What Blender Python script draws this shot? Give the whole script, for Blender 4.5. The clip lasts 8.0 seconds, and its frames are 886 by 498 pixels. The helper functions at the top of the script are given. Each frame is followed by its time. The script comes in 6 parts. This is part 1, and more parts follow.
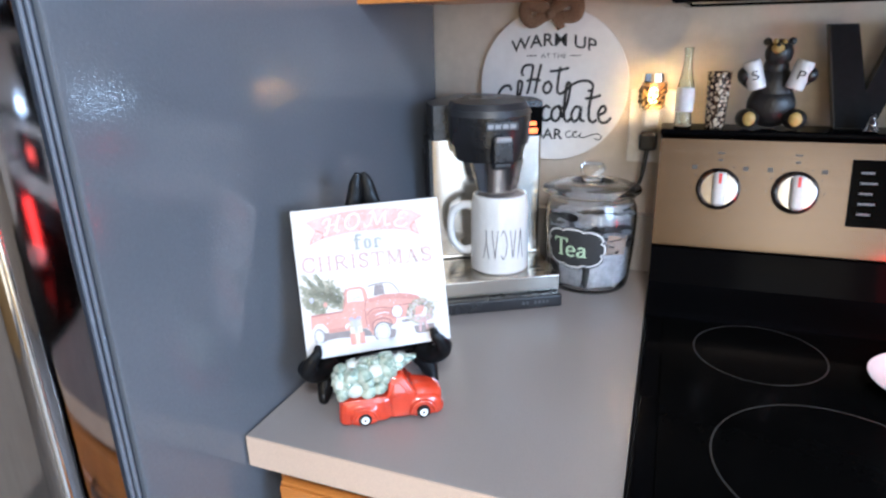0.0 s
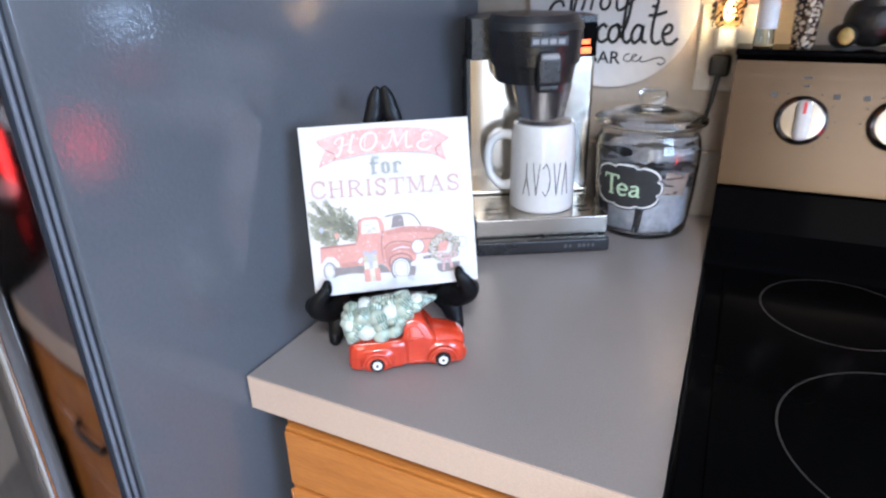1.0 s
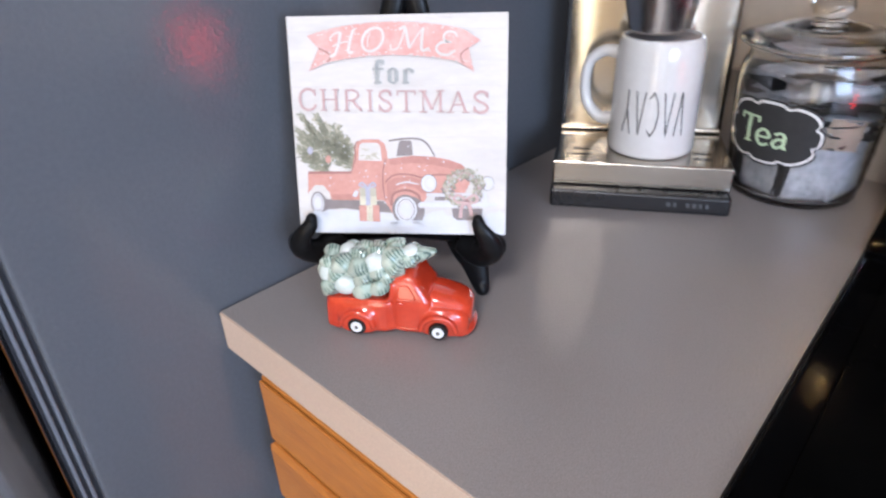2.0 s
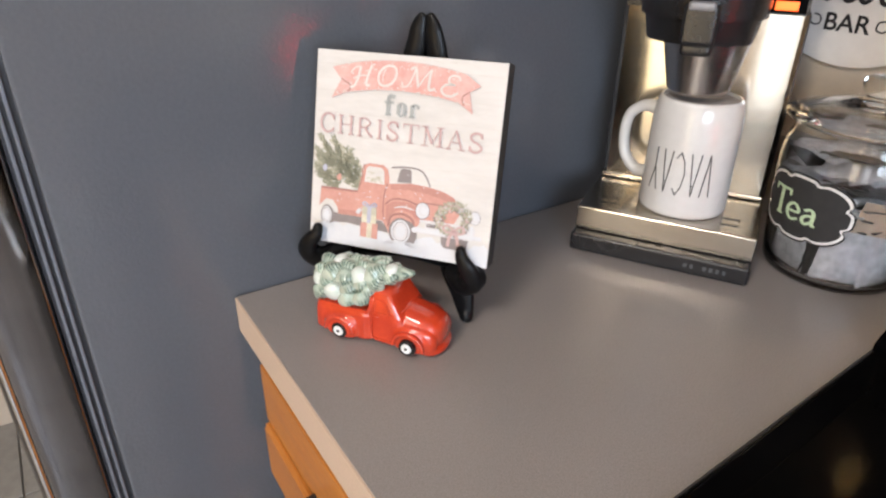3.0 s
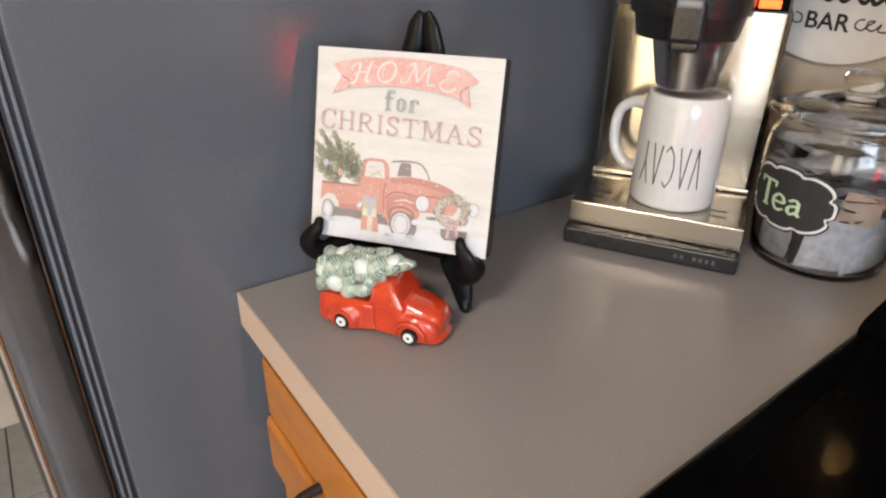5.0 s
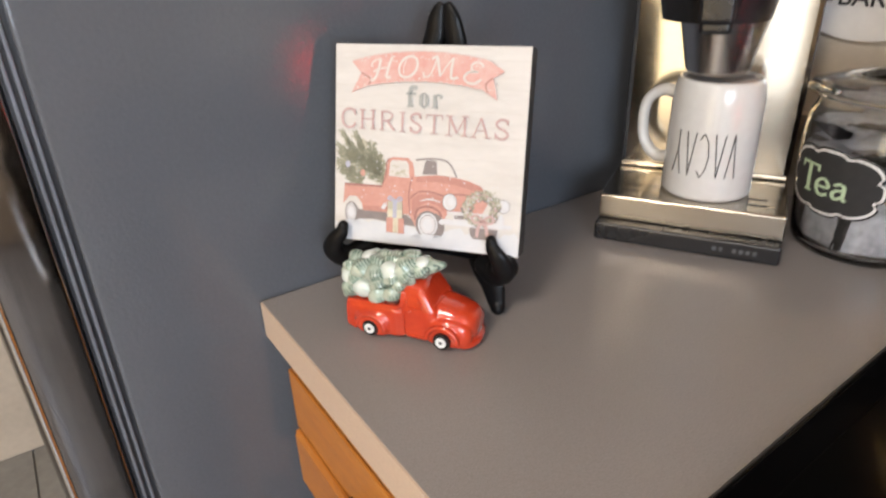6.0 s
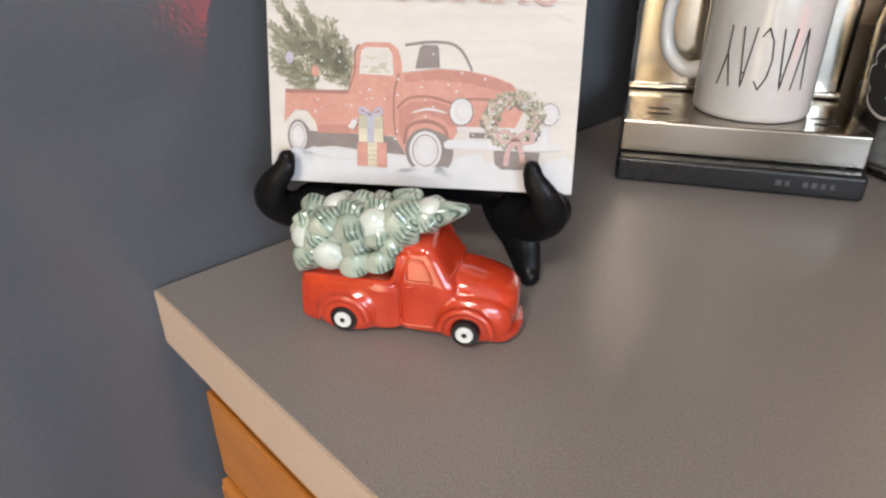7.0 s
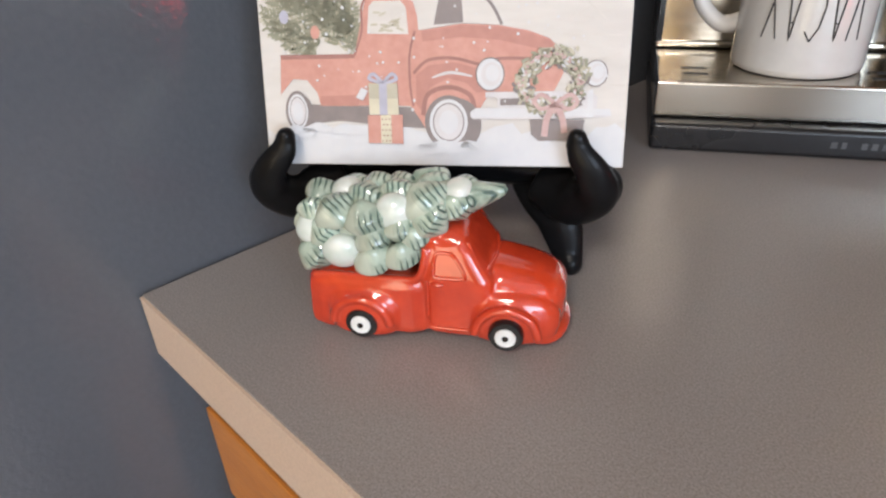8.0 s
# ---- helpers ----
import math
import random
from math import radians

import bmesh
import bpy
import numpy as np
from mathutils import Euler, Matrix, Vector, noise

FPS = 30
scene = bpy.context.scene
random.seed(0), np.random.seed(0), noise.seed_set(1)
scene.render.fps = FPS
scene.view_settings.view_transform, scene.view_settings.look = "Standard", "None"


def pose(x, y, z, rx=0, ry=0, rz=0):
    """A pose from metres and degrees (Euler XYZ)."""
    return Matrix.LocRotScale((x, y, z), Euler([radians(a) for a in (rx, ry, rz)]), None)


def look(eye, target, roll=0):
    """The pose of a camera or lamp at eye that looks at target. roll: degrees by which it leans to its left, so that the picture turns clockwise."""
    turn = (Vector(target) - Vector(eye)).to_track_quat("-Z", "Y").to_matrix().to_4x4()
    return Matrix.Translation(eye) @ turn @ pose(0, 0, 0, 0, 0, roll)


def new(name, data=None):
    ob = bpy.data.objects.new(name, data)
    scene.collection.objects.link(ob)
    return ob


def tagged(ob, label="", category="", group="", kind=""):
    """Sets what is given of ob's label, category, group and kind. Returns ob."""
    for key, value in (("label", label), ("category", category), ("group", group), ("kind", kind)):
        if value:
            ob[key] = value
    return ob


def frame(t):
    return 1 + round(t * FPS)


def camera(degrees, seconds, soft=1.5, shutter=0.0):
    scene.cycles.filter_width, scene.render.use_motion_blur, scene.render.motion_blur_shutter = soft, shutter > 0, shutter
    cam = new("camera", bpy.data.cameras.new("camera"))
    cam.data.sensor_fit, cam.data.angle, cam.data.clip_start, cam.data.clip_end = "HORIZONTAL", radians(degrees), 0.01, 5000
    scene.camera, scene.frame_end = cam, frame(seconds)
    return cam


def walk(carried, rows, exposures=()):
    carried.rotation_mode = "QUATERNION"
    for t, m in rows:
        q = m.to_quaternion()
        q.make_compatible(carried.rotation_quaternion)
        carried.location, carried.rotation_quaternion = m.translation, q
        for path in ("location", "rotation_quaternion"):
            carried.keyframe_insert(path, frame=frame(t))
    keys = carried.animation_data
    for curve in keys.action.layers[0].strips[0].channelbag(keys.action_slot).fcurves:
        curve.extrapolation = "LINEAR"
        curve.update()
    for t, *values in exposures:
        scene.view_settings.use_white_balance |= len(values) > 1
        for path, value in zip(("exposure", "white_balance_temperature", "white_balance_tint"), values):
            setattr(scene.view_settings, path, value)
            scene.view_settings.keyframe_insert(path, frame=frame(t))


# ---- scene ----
# ---------------------------------------------------------------- camera
cam = camera(69.5, 8.0, soft=2.3, shutter=0.3)
PATH = [
    (0, (0.419, -1.089, 1.322), (-0.288, 0.659, 0.657), -1.6),
    (0.5, (0.416, -1.07, 1.31), (-0.366, 0.609, 0.555), -1.5),
    (1, (0.41, -1.009, 1.273), (-0.419, 0.62, 0.461), -1.5),
    (1.5, (0.404, -0.906, 1.236), (-0.614, 0.555, 0.326), 0.7),
    (1.8, (0.4305, -0.850, 1.213), (-0.696, 0.485, 0.240), -1.6),
    (2, (0.448, -0.817, 1.216), (-0.774, 0.421, 0.23), -2.4),
    (2.2, (0.476, -0.796, 1.219), (-0.865, 0.325, 0.248), 0.0),
    (3.5, (0.543, -0.752, 1.243), (-0.941, 0.22, 0.319), 0.7),
    (4, (0.54, -0.755, 1.241), (-0.916, 0.251, 0.311), 1.3),
    (4.5, (0.546, -0.766, 1.234), (-0.904, 0.265, 0.32), 0.9),
    (5.8, (0.541, -0.782, 1.233), (-0.953, 0.199, 0.334), -0.7),
    (6, (0.525, -0.775, 1.217), (-0.968, 0.214, 0.326), -2.1),
    (6.2, (0.4855, -0.780, 1.1855), (-0.972, 0.228, 0.259), -2.6),
    (6.5, (0.424, -0.763, 1.156), (-0.954, 0.3, 0.171), -1.9),
    (7, (0.352, -0.732, 1.112), (-0.924, 0.482, 0.164), -0.4),
    (7.5, (0.318, -0.712, 1.097), (-0.949, 0.491, 0.124), -2.8),
    (8, (0.309, -0.711, 1.093), (-0.942, 0.482, 0.087), -2.6),
]

# ---------------------------------------------------------------- light
EXPOSURES = [(0.0, 0.70, 4850, 8), (1.0, 0.55, 4880, 10), (1.5, 0.40, 5050, 14), (2.2, 0.34, 5330, 14), (3.3, 0.25, 6080, 11), (6.0, 0.19, 6150, 11), (7.0, 0.07, 5980, 10), (8.0, 0.06, 5850, 11)]
walk(cam, [(t, look(eye, target, roll)) for t, eye, target, roll in PATH], EXPOSURES)

world = bpy.data.worlds.new("sky")
scene.world = world
world.use_nodes = True
sky = world.node_tree.nodes.new("ShaderNodeTexSky")
sky.sky_type, sky.sun_disc = "NISHITA", False
sky.sun_elevation, sky.sun_rotation = radians(35), radians(200)
world.node_tree.links.new(sky.outputs[0], world.node_tree.nodes["Background"].inputs[0])
world.node_tree.nodes["Background"].inputs[1].default_value = 0.12


def area(name, eye, target, sx, sy, watts, colour):
    data = bpy.data.lights.new(name, "AREA")
    data.shape, data.size, data.size_y, data.energy, data.color = "RECTANGLE", sx, sy, watts, colour
    ob = new(name, data)
    ob.matrix_world = look(eye, target)
    return ob


area("window_daylight", (2.74, -1.75, 1.5), (0.0, -1.0, 1.1), 1.3, 1.1, 42, (0.80, 0.90, 1.0))
# Unseen south light, tinted gold to warm steel and truck reflections.
area("patio_gold_fill", (1.30, -3.34, 1.10), (1.1, 0.0, 1.0), 0.60, 1.9, 14, (1.0, 0.76, 0.44))
# Unseen light, added so the steel panel mirrors a bright band.
area("side_panel_fill", (2.435, -3.34, 1.10), (1.2, 0.0, 1.0), 0.55, 1.9, 11, (1.0, 0.95, 0.88))
# Added overhead fill, no fixture behind it, to brighten the worktop.
area("overhead_fill", (0.9, -1.9, 2.36), (0.9, -1.9, 0.0), 0.5, 0.5, 34, (1.0, 0.86, 0.70))


# ---------------------------------------------------------------- materials
def material(name, a, b=None, rough=0.5, metal=0.0, coarse=6.0, fine=120.0, mix=0.5, bump=0.0, bump_scale=None,
             stretch=(1, 1, 1), coat=0.0, rough_var=0.08, random_tint=0.0, glow=None, glow_power=0.0):
    """A principled surface whose colour wanders between a and b at two scales."""
    m = bpy.data.materials.new(name)
    m.use_nodes = True
    nt = m.node_tree
    p = nt.nodes["Principled BSDF"]
    b = b or tuple(c * 0.8 for c in a)
    co = nt.nodes.new("ShaderNodeTexCoord")
    mp = nt.nodes.new("ShaderNodeMapping")
    mp.inputs["Scale"].default_value = stretch
    nt.links.new(co.outputs["Object"], mp.inputs["Vector"])
    n1 = nt.nodes.new("ShaderNodeTexNoise")
    n1.inputs["Scale"].default_value, n1.inputs["Detail"].default_value = coarse, 4
    n2 = nt.nodes.new("ShaderNodeTexNoise")
    n2.inputs["Scale"].default_value, n2.inputs["Detail"].default_value = fine, 3
    for n in (n1, n2):
        nt.links.new(mp.outputs[0], n.inputs["Vector"])
    add = nt.nodes.new("ShaderNodeMix")
    add.data_type = "FLOAT"
    add.inputs[0].default_value = mix
    nt.links.new(n1.outputs[0], add.inputs[2])
    nt.links.new(n2.outputs[0], add.inputs[3])
    ramp = nt.nodes.new("ShaderNodeValToRGB")
    ramp.color_ramp.elements[0].position, ramp.color_ramp.elements[1].position = 0.36, 0.64
    ramp.color_ramp.elements[0].color, ramp.color_ramp.elements[1].color = (*b, 1), (*a, 1)
    nt.links.new(add.outputs[0], ramp.inputs[0])
    out = ramp.outputs[0]
    if random_tint:
        info = nt.nodes.new("ShaderNodeObjectInfo")
        hsv = nt.nodes.new("ShaderNodeHueSaturation")
        mr = nt.nodes.new("ShaderNodeMapRange")
        mr.inputs[3].default_value, mr.inputs[4].default_value = 1 - random_tint, 1 + random_tint
        nt.links.new(info.outputs["Random"], mr.inputs[0])
        nt.links.new(mr.outputs[0], hsv.inputs["Value"])
        nt.links.new(out, hsv.inputs["Color"])
        out = hsv.outputs[0]
    nt.links.new(out, p.inputs["Base Color"])
    rr = nt.nodes.new("ShaderNodeMapRange")
    rr.inputs[3].default_value, rr.inputs[4].default_value = max(rough - rough_var, 0.02), min(rough + rough_var, 1)
    nt.links.new(n1.outputs[0], rr.inputs[0])
    nt.links.new(rr.outputs[0], p.inputs["Roughness"])
    p.inputs["Metallic"].default_value = metal
    p.inputs["Coat Weight"].default_value = coat
    p.inputs["Coat Roughness"].default_value = 0.05
    if bump:
        n3 = nt.nodes.new("ShaderNodeTexNoise")
        n3.inputs["Scale"].default_value, n3.inputs["Detail"].default_value = bump_scale or fine, 2
        nt.links.new(mp.outputs[0], n3.inputs["Vector"])
        bp = nt.nodes.new("ShaderNodeBump")
        bp.inputs["Strength"].default_value, bp.inputs["Distance"].default_value = bump, 0.001
        nt.links.new(n3.outputs[0], bp.inputs["Height"])
        nt.links.new(bp.outputs[0], p.inputs["Normal"])
    if glow:
        p.inputs["Emission Color"].default_value = (*glow, 1)
        p.inputs["Emission Strength"].default_value = glow_power
    return m


def glass_material(name, colour, rough=0.02, ior=1.45):
    m = bpy.data.materials.new(name)
    m.use_nodes = True
    p = m.node_tree.nodes["Principled BSDF"]
    p.inputs["Base Color"].default_value = (*colour, 1)
    p.inputs["Transmission Weight"].default_value = 1
    p.inputs["Roughness"].default_value, p.inputs["IOR"].default_value = rough, ior
    return m


def duller(m, level):
    m.node_tree.nodes["Principled BSDF"].inputs["Specular IOR Level"].default_value = level
    return m


def wood_material(name, a, b):
    m = material(name, a, b, rough=0.38, coarse=9, fine=60, mix=0.45, bump=0.25, bump_scale=60, stretch=(1.2, 9, 9), coat=0.25)
    return m


PAINT_FRIDGE = material("slate_fridge_paint", (0.102, 0.109, 0.124), (0.091, 0.097, 0.111), rough=0.06, coarse=3, fine=260,
                        bump=0.16, bump_scale=300, rough_var=0.02)
GASKET = material("black_gasket_rubber", (0.030, 0.032, 0.038), rough=0.35)
GASKET_RIB = material("grey_gasket_rib", (0.15, 0.165, 0.195), (0.12, 0.13, 0.155), rough=0.22)
STEEL = material("brushed_steel", (0.60, 0.555, 0.48), (0.53, 0.49, 0.425), rough=0.17, metal=1, coarse=3, fine=30, stretch=(0.8, 40, 40), bump=0.02, bump_scale=30, rough_var=0.03)
brushed = STEEL.node_tree.nodes["Principled BSDF"]
brushed.inputs["Anisotropic"].default_value, brushed.inputs["Anisotropic Rotation"].default_value = 0.75, 0.25
RANGE_STEEL = material("warm_range_steel", (0.120, 0.093, 0.071), (0.104, 0.080, 0.061), rough=0.26, metal=1, coarse=3, fine=30, stretch=(0.8, 40, 40), bump=0.02, bump_scale=30, rough_var=0.03)
STEEL_DOOR = material("dark_door_steel", (0.27, 0.258, 0.262), (0.22, 0.21, 0.215), rough=0.075, metal=1, coarse=4, fine=90, stretch=(30, 30, 1), bump=0.01, bump_scale=80, rough_var=0.03)
NOZZLE = material("satin_funnel_steel", (0.72, 0.70, 0.67), (0.62, 0.60, 0.58), rough=0.24, metal=1, rough_var=0.05)
CHROME = material("polished_chrome", (0.80, 0.79, 0.77), (0.72, 0.71, 0.70), rough=0.08, metal=1, rough_var=0.04)
WALL_PAINT = material("tan_wall_paint", (0.56, 0.485, 0.395), (0.47, 0.405, 0.325), rough=0.8, coarse=9, fine=60, mix=0.35, bump=0.5, bump_scale=90)
# Ochre chosen for an unseen wall, so metal mirrors a golden tone.
OCHRE_BOUNCE = material("ochre_bounce_paint", (0.66, 0.43, 0.17), (0.58, 0.37, 0.14), rough=0.8, coarse=9, fine=60, mix=0.35, bump=0.5, bump_scale=90)
CEILING_PAINT = material("white_ceiling_paint", (0.78, 0.77, 0.75), (0.72, 0.71, 0.69), rough=0.9, bump=0.5, bump_scale=120)
LAMINATE = material("taupe_laminate", (0.312, 0.284, 0.270), (0.202, 0.183, 0.173), rough=0.34, coarse=5, fine=1150, mix=0.86, bump=0.025, bump_scale=1200, rough_var=0.06)
LAMINATE_EDGE = material("beige_laminate_edge", (0.62, 0.475, 0.362), (0.53, 0.402, 0.305), rough=0.42, coarse=5, fine=900, mix=0.8, bump=0.1, bump_scale=700)
OAK = wood_material("golden_oak", (0.53, 0.208, 0.036), (0.39, 0.138, 0.021))
# Oak with the shade of gaps and toe recess put into its colour.
OAK_SHADED = wood_material("recess_shaded_oak", (0.16, 0.07, 0.025), (0.10, 0.045, 0.018))
FLOOR_TILE = material("grey_floor_tile", (0.30, 0.29, 0.27), (0.22, 0.21, 0.20), rough=0.4, coarse=3, fine=40, random_tint=0.12, bump=0.2)
GROUT = material("floor_grout", (0.20, 0.19, 0.18), rough=0.9)
TRIM_WHITE = material("white_trim_paint", (0.78, 0.77, 0.74), (0.72, 0.71, 0.68), rough=0.45)
PANE = glass_material("window_glass", (1, 1, 1), 0.0)
BLACK_GLASS = duller(material("black_ceramic_glass", (0.002, 0.002, 0.002), (0.0015, 0.0015, 0.0015), rough=0.13, rough_var=0.04, coarse=12), 0.012)
BLACK_ENAMEL = duller(material("black_enamel", (0.0022, 0.0022, 0.0025), rough=0.09), 0.012)
RING_GREY = material("grey_burner_print", (0.048, 0.045, 0.042), rough=0.4)
BLACK_PLASTIC = material("black_plastic", (0.016, 0.016, 0.018), (0.012, 0.012, 0.013), rough=0.28, bump=0.1, bump_scale=500)
BLACK_SATIN = material("charcoal_plastic", (0.020, 0.021, 0.024), (0.016, 0.017, 0.019), rough=0.40, bump=0.1, bump_scale=600)
DIM_MARK = material("dim_grey_print", (0.09, 0.094, 0.10), (0.07, 0.073, 0.078), rough=0.5)
MARK_DARK = material("dark_print", (0.05, 0.045, 0.04), rough=0.5)
RED_MARK = material("red_print", (0.55, 0.03, 0.03), rough=0.4)
LED = material("red_led", (0.5, 0.03, 0.01), rough=0.4, glow=(1.0, 0.06, 0.02), glow_power=5.0)
LED_ORANGE = material("amber_led", (0.6, 0.1, 0.01), rough=0.4, glow=(1.0, 0.13, 0.015), glow_power=2.4)
MUG_GLAZE = material("white_mug_glaze", (0.65, 0.635, 0.61), (0.61, 0.595, 0.57), rough=0.16, coarse=8, bump=0.12, bump_scale=25, coat=0.5)
MUG_FOOT = material("unglazed_grey_foot", (0.40, 0.38, 0.37), (0.32, 0.30, 0.29), rough=0.8)
INK = material("black_ink", (0.018, 0.018, 0.020), rough=0.5)
JAR_GLASS = glass_material("clear_jar_glass", (0.97, 0.985, 0.98), 0.015)
BOTTLE_GLASS = glass_material("pale_green_bottle_glass", (0.86, 0.95, 0.92), 0.04)
CHALK = material("black_chalkboard", (0.028, 0.028, 0.028), (0.020, 0.020, 0.020), rough=0.8)
WHITE_PRINT = material("white_print", (0.76, 0.76, 0.74), rough=0.6)
CHALK_GREEN = material("pale_green_chalk", (0.55, 0.68, 0.45), (0.42, 0.55, 0.36), rough=0.9, fine=400, mix=0.8)
TEA_SILVER = material("pale_grey_sachet_paper", (0.66, 0.67, 0.71), (0.36, 0.375, 0.42), rough=0.4, coarse=30, fine=160, bump=0.5, bump_scale=120)
TEA_SHADE = material("taupe_sachet_and_gap_shade", (0.16, 0.15, 0.145), (0.08, 0.075, 0.072), rough=0.4, coarse=30, fine=160, bump=0.5, bump_scale=120)
TEA_BLACK = material("black_sachet_and_gap", (0.02, 0.02, 0.022), rough=0.35, bump=0.4, bump_scale=100)
TEA_KRAFT = material("tan_sachet_paper", (0.50, 0.40, 0.31), (0.40, 0.31, 0.24), rough=0.6)
CERAMIC_RED = material("red_ceramic_glaze", (0.55, 0.050, 0.015), (0.44, 0.035, 0.011), rough=0.12, coarse=60, fine=260, mix=0.3, bump=0.10, bump_scale=140, coat=0.8, rough_var=0.04)
TYRE = material("black_tyre_glaze", (0.012, 0.012, 0.012), rough=0.2, coat=0.4)
HUB = material("white_hub_paint", (0.80, 0.80, 0.78), rough=0.3)
SNOW_GLAZE = material("white_snow_glaze", (0.66, 0.68, 0.65), (0.52, 0.59, 0.53), rough=0.16, coarse=60, fine=200, coat=0.6)
EASEL = duller(material("black_lacquered_wood", (0.007, 0.007, 0.008), (0.005, 0.005, 0.005), rough=0.30, bump=0.15, bump_scale=80, coat=0.06), 0.12)
SIGN_EDGE = material("black_painted_edge", (0.022, 0.021, 0.021), rough=0.6)
SIGN_PAPER = material("cream_whitewashed_print", (0.620, 0.590, 0.558), (0.545, 0.516, 0.486), rough=0.55, coarse=14, fine=70, stretch=(1, 4, 1), mix=0.3)
# Print colours lean toward the paper, carrying the sign's glare as haze.
ART_RED = material("hazed_red_print", (0.560, 0.300, 0.245), (0.485, 0.235, 0.190), rough=0.55, coarse=40, fine=250)
BANNER_RED = material("worn_red_banner_print", (0.575, 0.29, 0.25), (0.60, 0.40, 0.36), rough=0.55, coarse=70, fine=260, mix=0.35)
ART_RED_MID = material("shaded_red_print", (0.470, 0.232, 0.192), (0.410, 0.195, 0.160), rough=0.55, coarse=40, fine=250)
ART_RED_DARK = material("dark_red_print", (0.360, 0.175, 0.150), rough=0.55)
ART_TEXT_RED = material("dusty_red_lettering", (0.45, 0.295, 0.285), (0.54, 0.38, 0.36), rough=0.55, fine=300)
ART_GREEN = material("hazed_green_print", (0.34, 0.335, 0.245), (0.25, 0.25, 0.18), rough=0.55, random_tint=0.2)
ART_OLIVE = material("pale_olive_print", (0.50, 0.47, 0.37), (0.42, 0.39, 0.30), rough=0.55)
ART_GREY = material("grey_lettering", (0.30, 0.31, 0.30), (0.38, 0.39, 0.37), rough=0.55)
ART_BLACK = material("hazed_black_print", (0.25, 0.215, 0.21), rough=0.55)
ART_WHITE = material("white_snow_print", (0.615, 0.615, 0.625), (0.565, 0.57, 0.595), rough=0.55)
ART_STEEL = material("pale_grey_print", (0.62, 0.60, 0.61), (0.54, 0.52, 0.53), rough=0.55)
ART_YELLOW = material("pale_yellow_print", (0.67, 0.625, 0.475), rough=0.55)
ART_BLUE = material("dusty_blue_print", (0.475, 0.47, 0.575), rough=0.55)
ART_LINE = material("pale_plank_line", (0.53, 0.495, 0.455), (0.60, 0.57, 0.535), rough=0.55)
ROUND_BOARD = material("white_round_board", (0.74, 0.72, 0.70), (0.67, 0.65, 0.63), rough=0.6, coarse=10, fine=60, stretch=(1, 1, 4))
BURLAP = material("brown_burlap", (0.22, 0.13, 0.075), (0.13, 0.075, 0.04), rough=0.9, fine=500, mix=0.8, bump=0.8, bump_scale=500)
PLATE_WHITE = material("white_outlet_plastic", (0.76, 0.74, 0.70), rough=0.35)
CORD = material("black_cord_rubber", (0.014, 0.014, 0.014), rough=0.45)
BULB = material("warm_night_bulb", (1, 0.8, 0.5), rough=0.5, glow=(1.0, 0.58, 0.20), glow_power=22.0)
AMBER_GLASS = glass_material("amber_glass_shade", (1.0, 0.80, 0.48), 0.15)
TWIG = material("dark_twig", (0.05, 0.035, 0.02), rough=0.8)
BEAR_FUR = material("black_resin_bear", (0.016, 0.015, 0.015), (0.009, 0.009, 0.009), rough=0.38, bump=0.8, bump_scale=220)
BEAR_TAN = material("golden_tan_resin", (0.52, 0.36, 0.10), (0.38, 0.25, 0.07), rough=0.5)
SHAKER = material("white_shaker_glaze", (0.76, 0.75, 0.74), rough=0.25, coat=0.3)
LETTER_BLACK = duller(material("charcoal_wood_letter", (0.011, 0.010, 0.011), (0.007, 0.007, 0.007), rough=0.8, bump=0.2), 0.1)
LETTER_EDGE = material("black_letter_edge", (0.010, 0.010, 0.010), rough=0.5)


def leopard_material():
    m = bpy.data.materials.new("brown_spotted_glass")
    m.use_nodes = True
    nt = m.node_tree
    p = nt.nodes["Principled BSDF"]
    v = nt.nodes.new("ShaderNodeTexVoronoi")
    v.inputs["Scale"].default_value = 190
    co = nt.nodes.new("ShaderNodeTexCoord")
    nt.links.new(co.outputs["Object"], v.inputs["Vector"])
    r = nt.nodes.new("ShaderNodeValToRGB")
    r.color_ramp.elements[0].position, r.color_ramp.elements[1].position = 0.42, 0.54
    r.color_ramp.elements[0].color, r.color_ramp.elements[1].color = (0.62, 0.50, 0.36, 1), (0.045, 0.022, 0.016, 1)
    nt.links.new(v.outputs[0], r.inputs[0])
    nt.links.new(r.outputs[0], p.inputs["Base Color"])
    p.inputs["Roughness"].default_value = 0.1
    p.inputs["Transmission Weight"].default_value = 0.25
    return m


